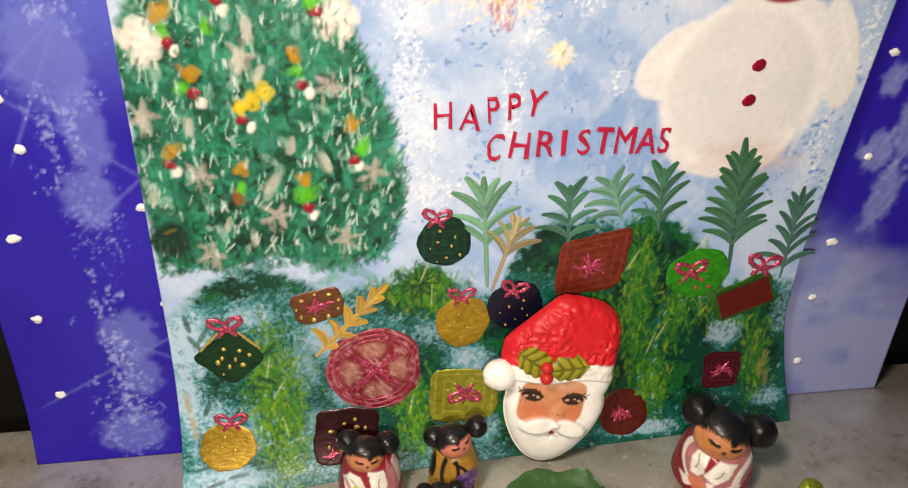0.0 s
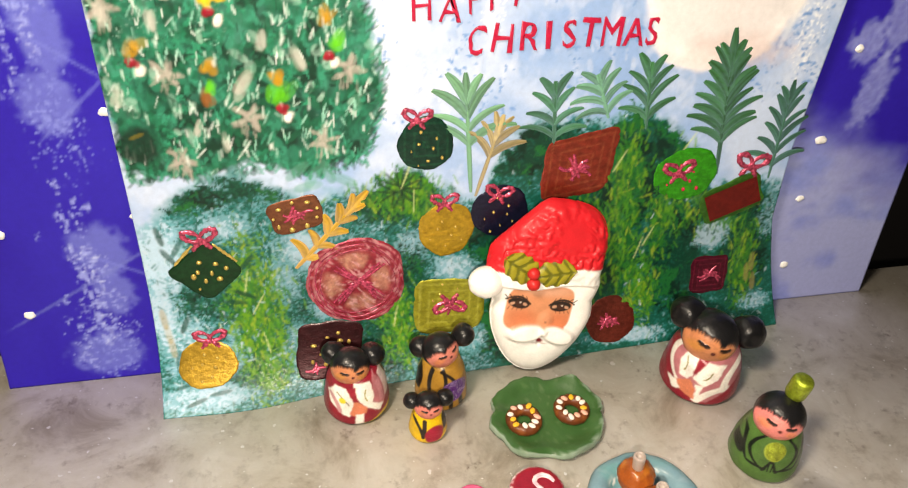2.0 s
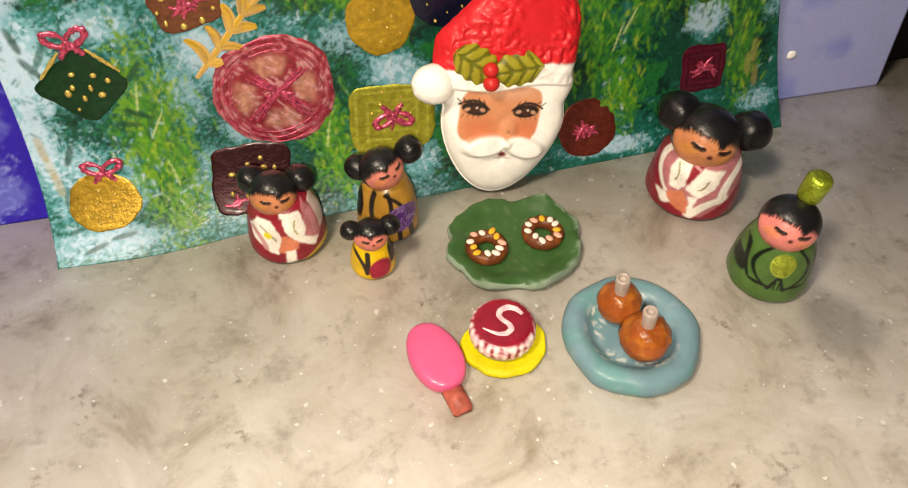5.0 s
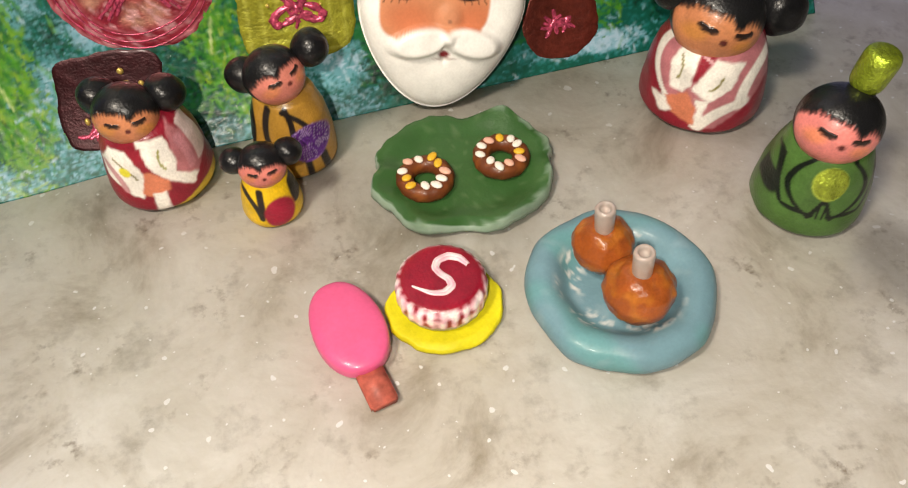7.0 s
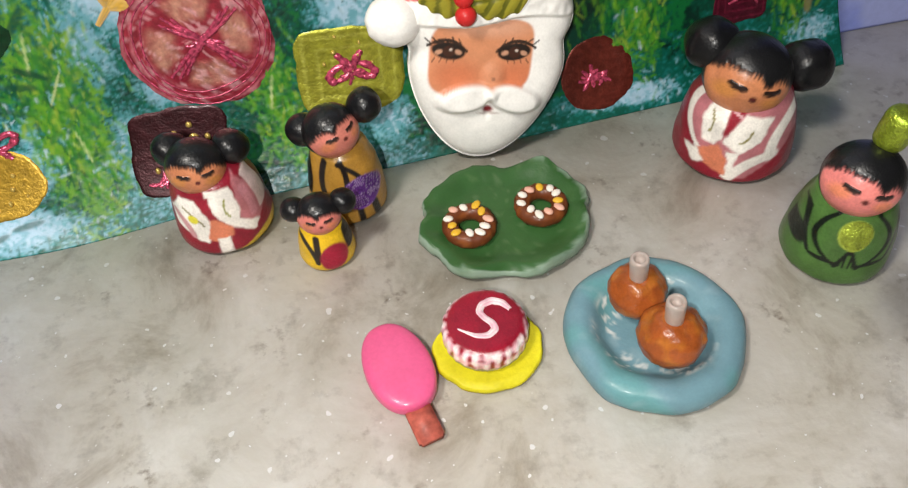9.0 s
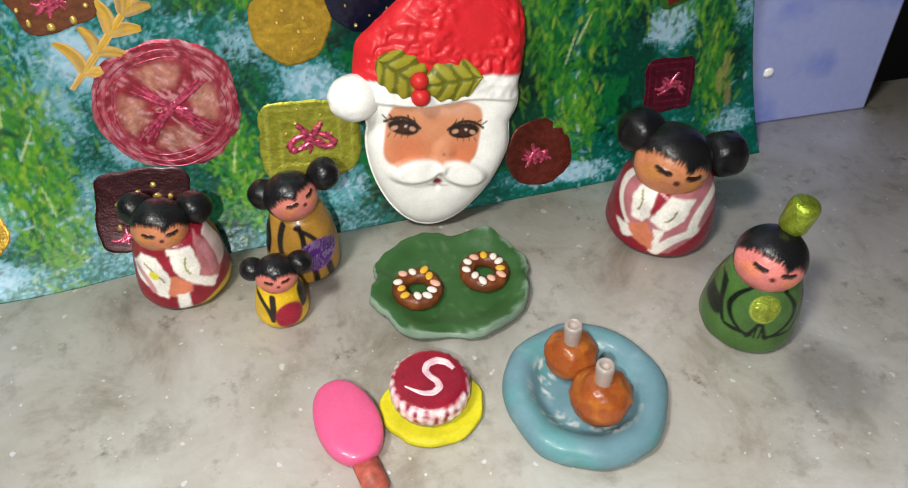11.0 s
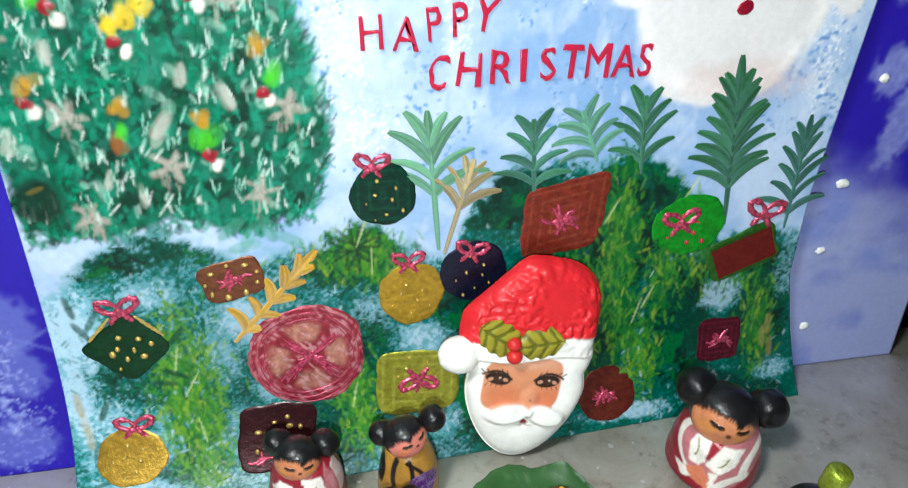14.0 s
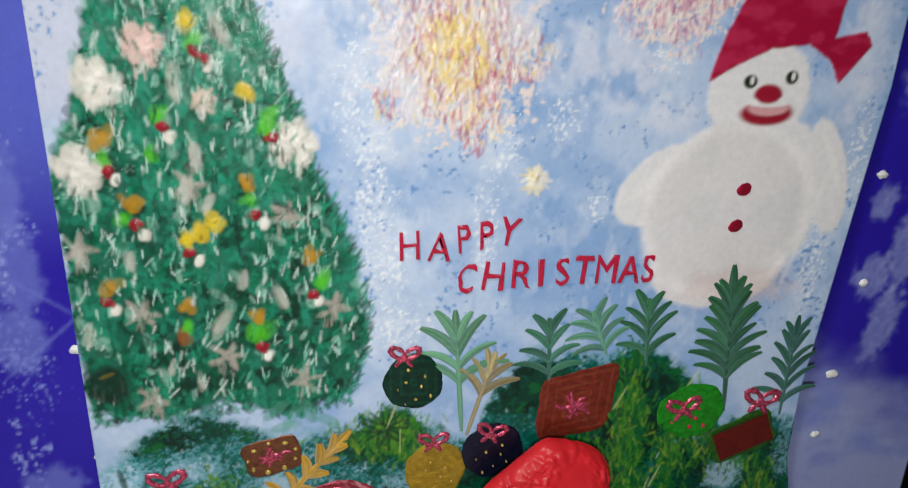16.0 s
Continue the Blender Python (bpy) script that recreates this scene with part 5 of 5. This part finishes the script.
# ---- clay food ----
def wavy_plate(name, parent, rx, ry, rim, depth, thick, waves, material, colours=None, seed=0.0, label=""):
    """A hand-pressed dish: a dished disc with an uneven rim and a thick edge."""
    n, around = 26, 96
    a = np.linspace(0, 2 * np.pi, around, endpoint=False)
    edge = 1 + waves * np.array([noise.noise(Vector((2.2 * math.cos(k) + seed, 2.2 * math.sin(k), seed))) for k in a])
    edge += 0.22 * waves * np.array([noise.noise(Vector((7 * math.cos(k), 7 * math.sin(k), seed))) for k in a])
    lift = 1 + 0.8 * np.array([noise.noise(Vector((1.8 * math.cos(k), 1.8 * math.sin(k) + seed, 3.0))) for k in a])
    rows = []
    for i in range(n):
        s = i / (n - 1)
        if s < 0.6:
            q = s / 0.6
            r, z = q, depth + (rim - depth) * smooth_step(0.62, 0.98, q) * lift
        elif s < 0.8:
            q = (s - 0.6) / 0.2
            r, z = 1 + 0.05 * math.sin(q * math.pi / 2), rim * lift - q * q * rim * 0.6 * lift
        else:
            q = (s - 0.8) / 0.2
            r, z = 1.05 - 0.3 * q, (rim * 0.4 * lift) * (1 - q) ** 1.5
        rows.append(np.stack([rx * r * edge * np.cos(a), ry * r * edge * np.sin(a), np.broadcast_to(z, a.shape)], -1))
    v = np.concatenate(rows)
    faces = grid_faces(n, around, True) + [tuple(range((n - 1) * around, n * around))]
    return make(name, v, faces, material, parent, label, None if colours is None else colours(v))


def leaf_colours(v):
    c = np.broadcast_to(np.array((0.035, 0.10, 0.026)), (len(v), 3)).copy()
    rim = np.hypot(v[:, 0] / 0.0245, v[:, 1] / 0.0215)
    grain = wobble(v, 300)
    outside = np.arange(len(v)) // 96 >= 17
    c = lay(c, np.maximum(0.55 * outside + 0.4 * outside * smooth_step(-0.1, 0.3, wobble(v, 130, 2)), smooth_step(1.02, 1.06, rim + 0.10 * grain) * 0.75), (0.27, 0.36, 0.28))
    c = lay(c, smooth_step(0.3, 0.55, wobble(v, 520, 4)) * 0.2, (0.20, 0.27, 0.14))
    return c


plate = thing("leaf_dish", (0.0790, 0.2775, 0), "crinkled green clay leaf dish with a pale edge", "dish")
wavy_plate("dish", plate, 0.0240, 0.0208, 0.0052, 0.0026, 0.003, 0.19, MATT, leaf_colours, 1.3)


def ring_cake(place, yaw):
    cake = thing("doughnut", place, "brown clay doughnut with white and yellow icing on leaf dish", "doughnut", "doughnuts on the leaf dish", (0, 0, yaw))
    a, b = np.meshgrid(np.linspace(0, 2 * np.pi, 56, endpoint=False), np.linspace(0, 2 * np.pi, 18, endpoint=False), indexing="ij")
    R, r = 0.0054, 0.0024
    v = np.stack([(R + r * np.cos(b)) * np.cos(a), (R + r * np.cos(b)) * np.sin(a), r * np.sin(b) + r * 0.9], -1).reshape(-1, 3)
    v *= (1 + 0.05 * wobble(v, 600))[:, None]
    f = [(i * 18 + j, ((i + 1) % 56) * 18 + j, ((i + 1) % 56) * 18 + (j + 1) % 18, i * 18 + (j + 1) % 18) for i in range(56) for j in range(18)]
    make("ring", v, f, MATT, cake, colours=lay(np.broadcast_to(np.array((0.13, 0.034, 0.010)), (len(v), 3)).copy(), smooth_step(0, 0.5, wobble(v, 500, 9)) * 0.5, (0.30, 0.09, 0.02)))
    for i in range(11):
        k = i * 2 * math.pi / 11 + 0.2 * random.random()
        pv, pf = ball((0, 0, 0), (0.00135 + 0.0005 * random.random(), 0.00115, 0.0006), 12, 8)
        o = make("icing_dot", pv, pf, MATT, cake, colours=np.broadcast_to(random.choice([(0.80, 0.74, 0.66), (0.80, 0.74, 0.66), (0.72, 0.42, 0.03), (0.72, 0.42, 0.03), (0.72, 0.40, 0.30)]), (len(pv), 3)))
        q = R + 0.0007 * random.uniform(-1, 1)
        o.matrix_basis = pose(q * math.cos(k), q * math.sin(k), 0.0046, 0, 0, math.degrees(k) + random.uniform(-40, 40))


ring_cake((0.0690, 0.2750, 0.0026), 20)
ring_cake((0.0906, 0.2772, 0.0028), 75)

saucer = thing("yellow_saucer", (0.0645, 0.2355, 0), "small round yellow clay saucer under a cake", "saucer")
wavy_plate("dish", saucer, 0.0134, 0.0118, 0.0030, 0.0027, 0.003, 0.08, YELLOW, None, 5.0)

cake = thing("cream_cake", (0.0643, 0.2380, 0.0028), "tiny crimson clay cake with a white swirl on a yellow saucer", "cake")
v, f = spun([(0, 0), (0.0100, 0.0002), (0.0108, 0.0020), (0.0108, 0.0058), (0.0102, 0.0074), (0.0088, 0.0080), (0, 0.0082)], 132, 40)
ang, rad = np.arctan2(v[:, 1], v[:, 0]), np.hypot(v[:, 0], v[:, 1])
side = smooth_step(0.0092, 0.0104, rad)
v[:, :2] *= (1 + 0.014 * np.sin(ang * 24) * side * (v[:, 2] > 0.0012))[:, None]
c = np.broadcast_to(np.array((0.25, 0.007, 0.022)), (len(v), 3)).copy()
drip = 0.5 + 0.35 * np.sin(ang * 24) + 1.2 * wobble(v, 520)
c = lay(c, side * smooth_step(0.0, 0.5, drip), (0.80, 0.46, 0.52))
c = lay(c, side * smooth_step(0.55, 0.9, drip), (0.84, 0.74, 0.72))
c = lay(c, (v[:, 2] < 0.0022).astype(float), (0.36, 0.30, 0.26))
make("sponge", v, f, PIGMENT, cake, colours=c)
knots = np.array(((6.6, 2.6, 0.7), (4.8, 4.9, 1.2), (2.2, 5.8, 1.35), (-0.4, 4.7, 1.2), (-1.2, 2.6, 1.1), (0.0, 0.6, 1.05), (1.8, -1.0, 1.1), (2.4, -3.0, 1.2), (0.6, -4.7, 1.1), (-2.4, -4.6, 0.8), (-6.8, -2.2, 0.15)))
knots[:, 2] *= 0.82
s = np.linspace(0, len(knots) - 1, 90)
sx, sy, wide = (np.interp(s, np.arange(len(knots)), knots[:, k]) * 0.001 for k in range(3))
for _ in range(5):
    for line in (sx, sy):
        line[1:-1] = (line[:-2] + 2 * line[1:-1] + line[2:]) / 4
tx, ty = np.gradient(sx), np.gradient(sy)
tn = np.hypot(tx, ty)
q = np.linspace(0, math.pi, 11)
ridge = (0.00055 * np.sin(q) * (0.7 + 0.3 * np.sin(q * 7 + 0.4)))[None] * np.ones((90, 1))
sv = np.stack([sx[:, None] - (ty / tn * wide)[:, None] * np.cos(q), sy[:, None] + (tx / tn * wide)[:, None] * np.cos(q), 0.0081 + ridge], -1).reshape(-1, 3)
streaks = np.clip(0.5 + 0.5 * np.sin(np.arange(11) * 2.1)[None] + 0.4 * np.sin(s * 3.1)[:, None], 0, 1).reshape(-1)
sc = lay(np.broadcast_to(np.array((0.82, 0.72, 0.72)), (len(sv), 3)).copy(), streaks * 0.75, (0.74, 0.30, 0.42))
make("swirl", sv, grid_faces(90, 11), PIGMENT, cake, "white and pink cream swirl", sc).matrix_basis = pose(0, 0, 0, 0, 0, -9)

lolly = thing("ice_lolly", (0.0412, 0.2346, 0), "glossy pink clay ice lolly on a reddish stick", "ice lolly", turn=(0, 0, 12))
v, f = ball((0, 0, 0.0036), (0.0084, 0.0130, 0.0040), 56, 36)
v[:, 0] = np.sign(v[:, 0]) * 0.0084 * np.abs(v[:, 0] / 0.0084) ** 0.86 * (1 - 0.05 * (v[:, 1] / 0.0130))
v[:, 2] = 0.0036 + np.sign(v[:, 2] - 0.0036) * 0.0036 * np.abs((v[:, 2] - 0.0036) / 0.0040) ** 0.5
make("ice", v, f, PINK, lolly)
bm = bmesh.new()
bmesh.ops.create_cube(bm, size=1)
for w in bm.verts:
    w.co = (w.co.x * 0.0064, w.co.y * 0.0120 - 0.0152, 0.0005 + (w.co.z + 0.5) * 0.0030)
bmesh.ops.bevel(bm, geom=bm.edges[:], offset=0.0005, segments=2, affect="EDGES")
part("stick", bm, WOOD, lolly, "reddish stained stick")


def blue_colours(v):
    c = np.broadcast_to(np.array((0.15, 0.27, 0.32)), (len(v), 3)).copy()
    r = np.hypot(v[:, 0], v[:, 1])
    c = lay(c, smooth_step(0.05, 0.6, wobble(v, 90)) * 0.5, (0.10, 0.32, 0.30))
    scuff = smooth_step(0.02, 0.2, wobble(v, 700, 2)) * smooth_step(0.1, -0.15, wobble(v, 130, 6) * -1) * smooth_step(0.0075, 0.0105, r) * (1 - smooth_step(0.0135, 0.0155, r))
    c = lay(c, smooth_step(0.2, 0.5, wobble(v, 260, 8)) * 0.35, (0.26, 0.36, 0.40))
    return lay(c, scuff * 0.9, (0.66, 0.66, 0.63))


dish = thing("blue_plate", (0.1054, 0.2286, 0), "thick pale blue clay plate with a scuffed hollow", "plate")
n, around = 60, 120
pv, pf = spun([(0, 0.0032), (0.0112, 0.0033), (0.0128, 0.0048), (0.0150, 0.0074), (0.0178, 0.0084), (0.0208, 0.0072), (0.0219, 0.0042), (0.0210, 0.0008), (0, 0)], around, n)
pv[:, :2] *= (1 + 0.035 * wobble(pv / np.maximum(np.hypot(pv[:, 0], pv[:, 1]), 1e-5)[:, None] * np.array([1, 1, 0]), 1.6, 3.0))[:, None]
pv[:, :2] *= (1 + 0.02 * wobble(pv, 170, 5.0))[:, None]
facets = np.arctan2(pv[:, 1], pv[:, 0])
pv[:, :2] *= (1.055 + 0.012 * np.cos(8 * facets + 0.6) + 0.008 * np.cos(5 * facets))[:, None]
make("plate", pv, [q[::-1] for q in pf], MATT, dish, colours=blue_colours(pv / 1.055))


def toffee_fruit(place, r, lean, yaw):
    fruit = thing("toffee_apple", place, "toffee-brown clay apple with a milky tube stem on a blue plate", "fruit", "fruit on the blue plate", (0, lean, yaw))
    v, f = ball((0, 0, r * 1.16), (r, r, r * 1.18), 64, 44)
    v[:, :2] *= (0.90 + 0.20 * smooth_step(0.0, 1.3 * r, v[:, 2]) - 0.14 * smooth_step(1.5 * r, 2.3 * r, v[:, 2]))[:, None]
    v[:, 2] = np.maximum(v[:, 2], 0.0003)
    rr = np.hypot(v[:, 0], v[:, 1]) / r
    v[:, 2] -= 0.16 * r * np.exp(-(rr / 0.35) ** 2) * (v[:, 2] > r)
    v += (v - np.array((0, 0, r))) * (0.07 * wobble(v, 230, place[0] * 90) + 0.05 * wobble(v, 480, place[0] * 40))[:, None]
    c = np.broadcast_to(np.array((0.30, 0.072, 0.014)), (len(v), 3)).copy()
    c = lay(c, smooth_step(0.0, 0.5, wobble(v, 320, 7)) * 0.6, (0.46, 0.16, 0.02))
    c = lay(c, smooth_step(0.25, 0.5, wobble(v, 600, 1)) * 0.5, (0.20, 0.045, 0.010))
    make("flesh", v, f, PIGMENT, fruit, colours=c)
    tv, tf = spun([(0, 0), (0.0022, 0), (0.0024, 0.0078), (0.0020, 0.0084), (0.0013, 0.0082), (0.0011, 0.0068), (0, 0.0066)], 24, 34)
    make("stem", tv + np.array((0, 0, r * 2.06)), tf, TUBE, fruit, "milky plastic tube")


toffee_fruit((0.1068, 0.2216, 0.0032), 0.0074, -5, 8)
toffee_fruit((0.1042, 0.2370, 0.0032), 0.0067, -6, 20)


# ---- clay face ornament, leaning on the paper ----
def face_ornament():
    """One solid piece: beard, moustache, brow band, knobbly red cap, pompom, two leaves and berries."""
    around, rings = 260, 120
    a = np.linspace(0, 2 * np.pi, around, endpoint=False)
    ca, sa = np.cos(a), np.sin(a)
    reach = np.linspace(0, 46, 700)[:, None]
    A, B = reach * ca, reach * sa
    beard = np.hypot((A + 0.2) / (23.2 * (1 - 0.22 * np.clip((-B - 12) / 30, 0, 1))), (B + 14.2) / 28.0) < 1
    cheeks = np.hypot((A - 0.2) / 23.2, (B - 3) / 17) < 1
    hat = (np.abs((A + 3.4) / 25.6) ** 3 + np.abs((B - 14.5) / 26.8) ** 3 < 1) & (-0.76 * A + 0.65 * B < 33.5)
    r = np.where(beard | cheeks | hat, reach, 0).max(0)
    for _ in range(8):
        r = (np.roll(r, 1) + 2 * r + np.roll(r, -1)) / 4
    q = np.sin(np.linspace(0, 1, rings) * np.pi / 2)
    x, z = np.outer(q, r * ca), np.outer(q, r * sa) + 42
    e = np.broadcast_to(q[:, None], x.shape)
    F = lambda cx, cz, rx, rz, t=0.0, k=0.18: soft(x, z, cx, cz, rx, rz, t, k)
    h = 8.6 * np.clip(1 - e ** 7, 0, 1) ** 0.5
    n1, n2 = grainy(x / 3.2 + 40, z / 3.2 + 40, 1, 2), grainy(x / 9 + 40, z / 9 + 40, 3, 2)
    col = np.broadcast_to(np.array((0.86, 0.845, 0.81)), (*x.shape, 3)).copy()

    def over(mask, c):
        col[:] = col * (1 - mask[..., None]) + np.array(c) * mask[..., None]

    bandline = 44.4 + 0.12 * x + 0.8 * np.sin(x / 5)
    skin = (1 - smooth_step(0.96, 1.03, (np.abs((x + 3.6) / 14.8) ** 4.5 + np.abs((z - 34.0 - 0.06 * x) / 11.0) ** 4.5) ** (1 / 4.5))) * (z < bandline - 0.4)
    h -= 0.7 * F(-2.0, 34, 18.5, 12, 0, 0.35) * (z < bandline)
    over(skin, (0.62, 0.26, 0.13))
    over(skin * (F(-10.5, 28, 6.5, 4.5, 0, 0.7) + F(7.5, 28, 6.5, 4.5, 0, 0.7)) * 0.6, (0.60, 0.15, 0.06))
    over(skin * F(-2, 43, 11, 3, 0, 0.6) * 0.5, (0.70, 0.42, 0.30))
    nose = F(0.4, 28.4, 2.8, 3.6, 0, 0.6)
    h += 0.9 * nose
    over(F(0.4, 27.6, 0.6, 0.45, 0, 0.4) * 0.8, (0.10, 0.03, 0.02))
    over(nose * 0.3, (0.68, 0.34, 0.20))
    for cx, t in ((-7.2, 14), (7.0, -14)):
        tache = F(cx, 21.6, 8.0, 3.9, t, 0.25)
        h += 2.4 * tache
        over(F(cx, 21.8, 7.8, 3.7, t, 0.12), (0.87, 0.855, 0.82))
    h -= 0.9 * F(-0.3, 19.0, 1.0, 3.2, 0, 0.5)
    over(F(-0.3, 18.2, 1.5, 0.9, 0, 0.3), (0.20, 0.015, 0.02))
    over(F(-0.3, 17.0, 3.4, 0.35, 0, 0.6) * 0.6, (0.25, 0.12, 0.10))
    for cx, side in ((-13.0, -1), (5.8, 1)):
        lid = F(cx, 35.6, 4.8, 2.5, 8 * side, 0.10)
        over(lid, (0.016, 0.010, 0.008))
        over(F(cx - 2.7, 35.2, 1.1, 0.7, 20, 0.3) + F(cx + 2.7, 35.3, 1.1, 0.7, -20, 0.3), (0.50, 0.27, 0.17))
        over(F(cx + 0.1, 35.4, 1.7, 1.7, 0, 0.2), (0.05, 0.018, 0.010))
        over(F(cx + 0.6, 36.0, 0.45, 0.4, 0, 0.4) * 0.8, (0.70, 0.60, 0.52))
        over(stroke(x, z, cx + 5.8 * side, 37.0, cx - 5.0 * side, 35.6, 0.5, -2.4 * side) * 0.95, (0.016, 0.010, 0.008))
        for j in range(6):
            over(stroke(x, z, cx + side * (4.8 - 1.7 * j), 37.4 + 0.5 * math.sin(j), cx + side * (6.8 - 1.9 * j), 39.2 + 0.4 * math.sin(j * 2), 0.24) * 0.85, (0.02, 0.015, 0.012))
        for j in range(4):
            over(stroke(x, z, cx + side * (3.6 - 1.8 * j), 33.6, cx + side * (4.4 - 2.0 * j), 32.3, 0.18) * 0.7, (0.04, 0.02, 0.015))
    band = smooth_step(-0.5, 0.8, z - bandline) * (1 - smooth_step(7.2, 8.6, z - bandline - 0.03 * x))
    h += band * (1.1 + 1.0 * (n1 - 0.5))
    cap = smooth_step(7.4, 8.2, z - bandline - 0.03 * x)
    smoothpatch = F(4, 69, 7, 8, 0, 0.4)
    h += cap * (0.8 + (3.4 * np.abs(n1 - 0.5) ** 1.0 + 1.6 * (n2 - 0.5)) * (1 - smoothpatch))
    over(cap, (0.58, 0.014, 0.022))
    h += 0.5 * (n2 - 0.5) * (1 - cap)
    x[-1], z[-1] = x[-2] * 0.975, 42 + (z[-2] - 42) * 0.975
    h[-1] = 0.0
    h[-2] = 2.6
    verts = np.stack([x, -h, z], -1).reshape(-1, 3)
    back = np.stack([x[-1], 0 * x[-1] + 0.0, z[-1]], -1)
    pieces = [(verts, grid_faces(rings, around, True) + [tuple(range((rings - 1) * around, rings * around))[::-1]], col.reshape(-1, 3))]
    pv, pf = ball((-28.2, -5.2, 43.0), (7.7, 6.0, 7.3), 48, 32)
    pieces.append((pv + 0.25 * wobble(pv, 0.5)[:, None], pf, (0.86, 0.845, 0.81)))
    for cx, cz, t, L in ((-15.6, 52.4, 152, 8.8), (-0.6, 51.8, 14, 9.0)):
        u, w = np.meshgrid(np.linspace(-1, 1, 40), np.linspace(-1, 1, 22), indexing="ij")
        half = 6.3 * (1 - np.abs(u) ** 3.2) * (1 + 0.07 * np.cos(u * 13)) + 0.3
        lx, lz = u * L, w * half
        ridge = 0.3 * np.cos((u * 4 + np.abs(w) * 1.8) * 3.0) - 0.7 * np.exp(-(w / 0.08) ** 2)
        ly = -(9.6 + 1.6 * (1 - w ** 2) + 0.55 * ridge)
        ly = np.where(np.abs(w) > 0.97, -8.2, ly)
        c, s = math.cos(radians(t)), math.sin(radians(t))
        lv = np.stack([cx + lx * c - lz * s, ly, cz + lx * s + lz * c], -1).reshape(-1, 3)
        lc = np.where((ridge.reshape(-1, 1) < -0.15), (0.12, 0.12, 0.008), (0.30, 0.27, 0.02))
        pieces.append((lv, grid_faces(40, 22), lc))
    for cx, cz, rr in ((-10.8, 51.4, 2.7), (-9.8, 46.6, 2.9)):
        bv, bf = ball((cx, -11.2, cz), (rr, rr, rr), 24, 16)
        pieces.append((bv, bf, (0.52, 0.02, 0.02)))
    v, f, c = joined(pieces)
    ob = make("face_ornament", v * np.array((0.00102, 0.00100, 0.00099)), f, MATT, colours=c)
    ob.matrix_world = pose(0.0790, 0.3082, 0.0008, -15.6, 0, 0) @ pose(0, 0, 0, 0, 11, 0)
    return tagged(ob, "clay ornament of a white-bearded face with a red cap and leaves", "ornament")


face_ornament()
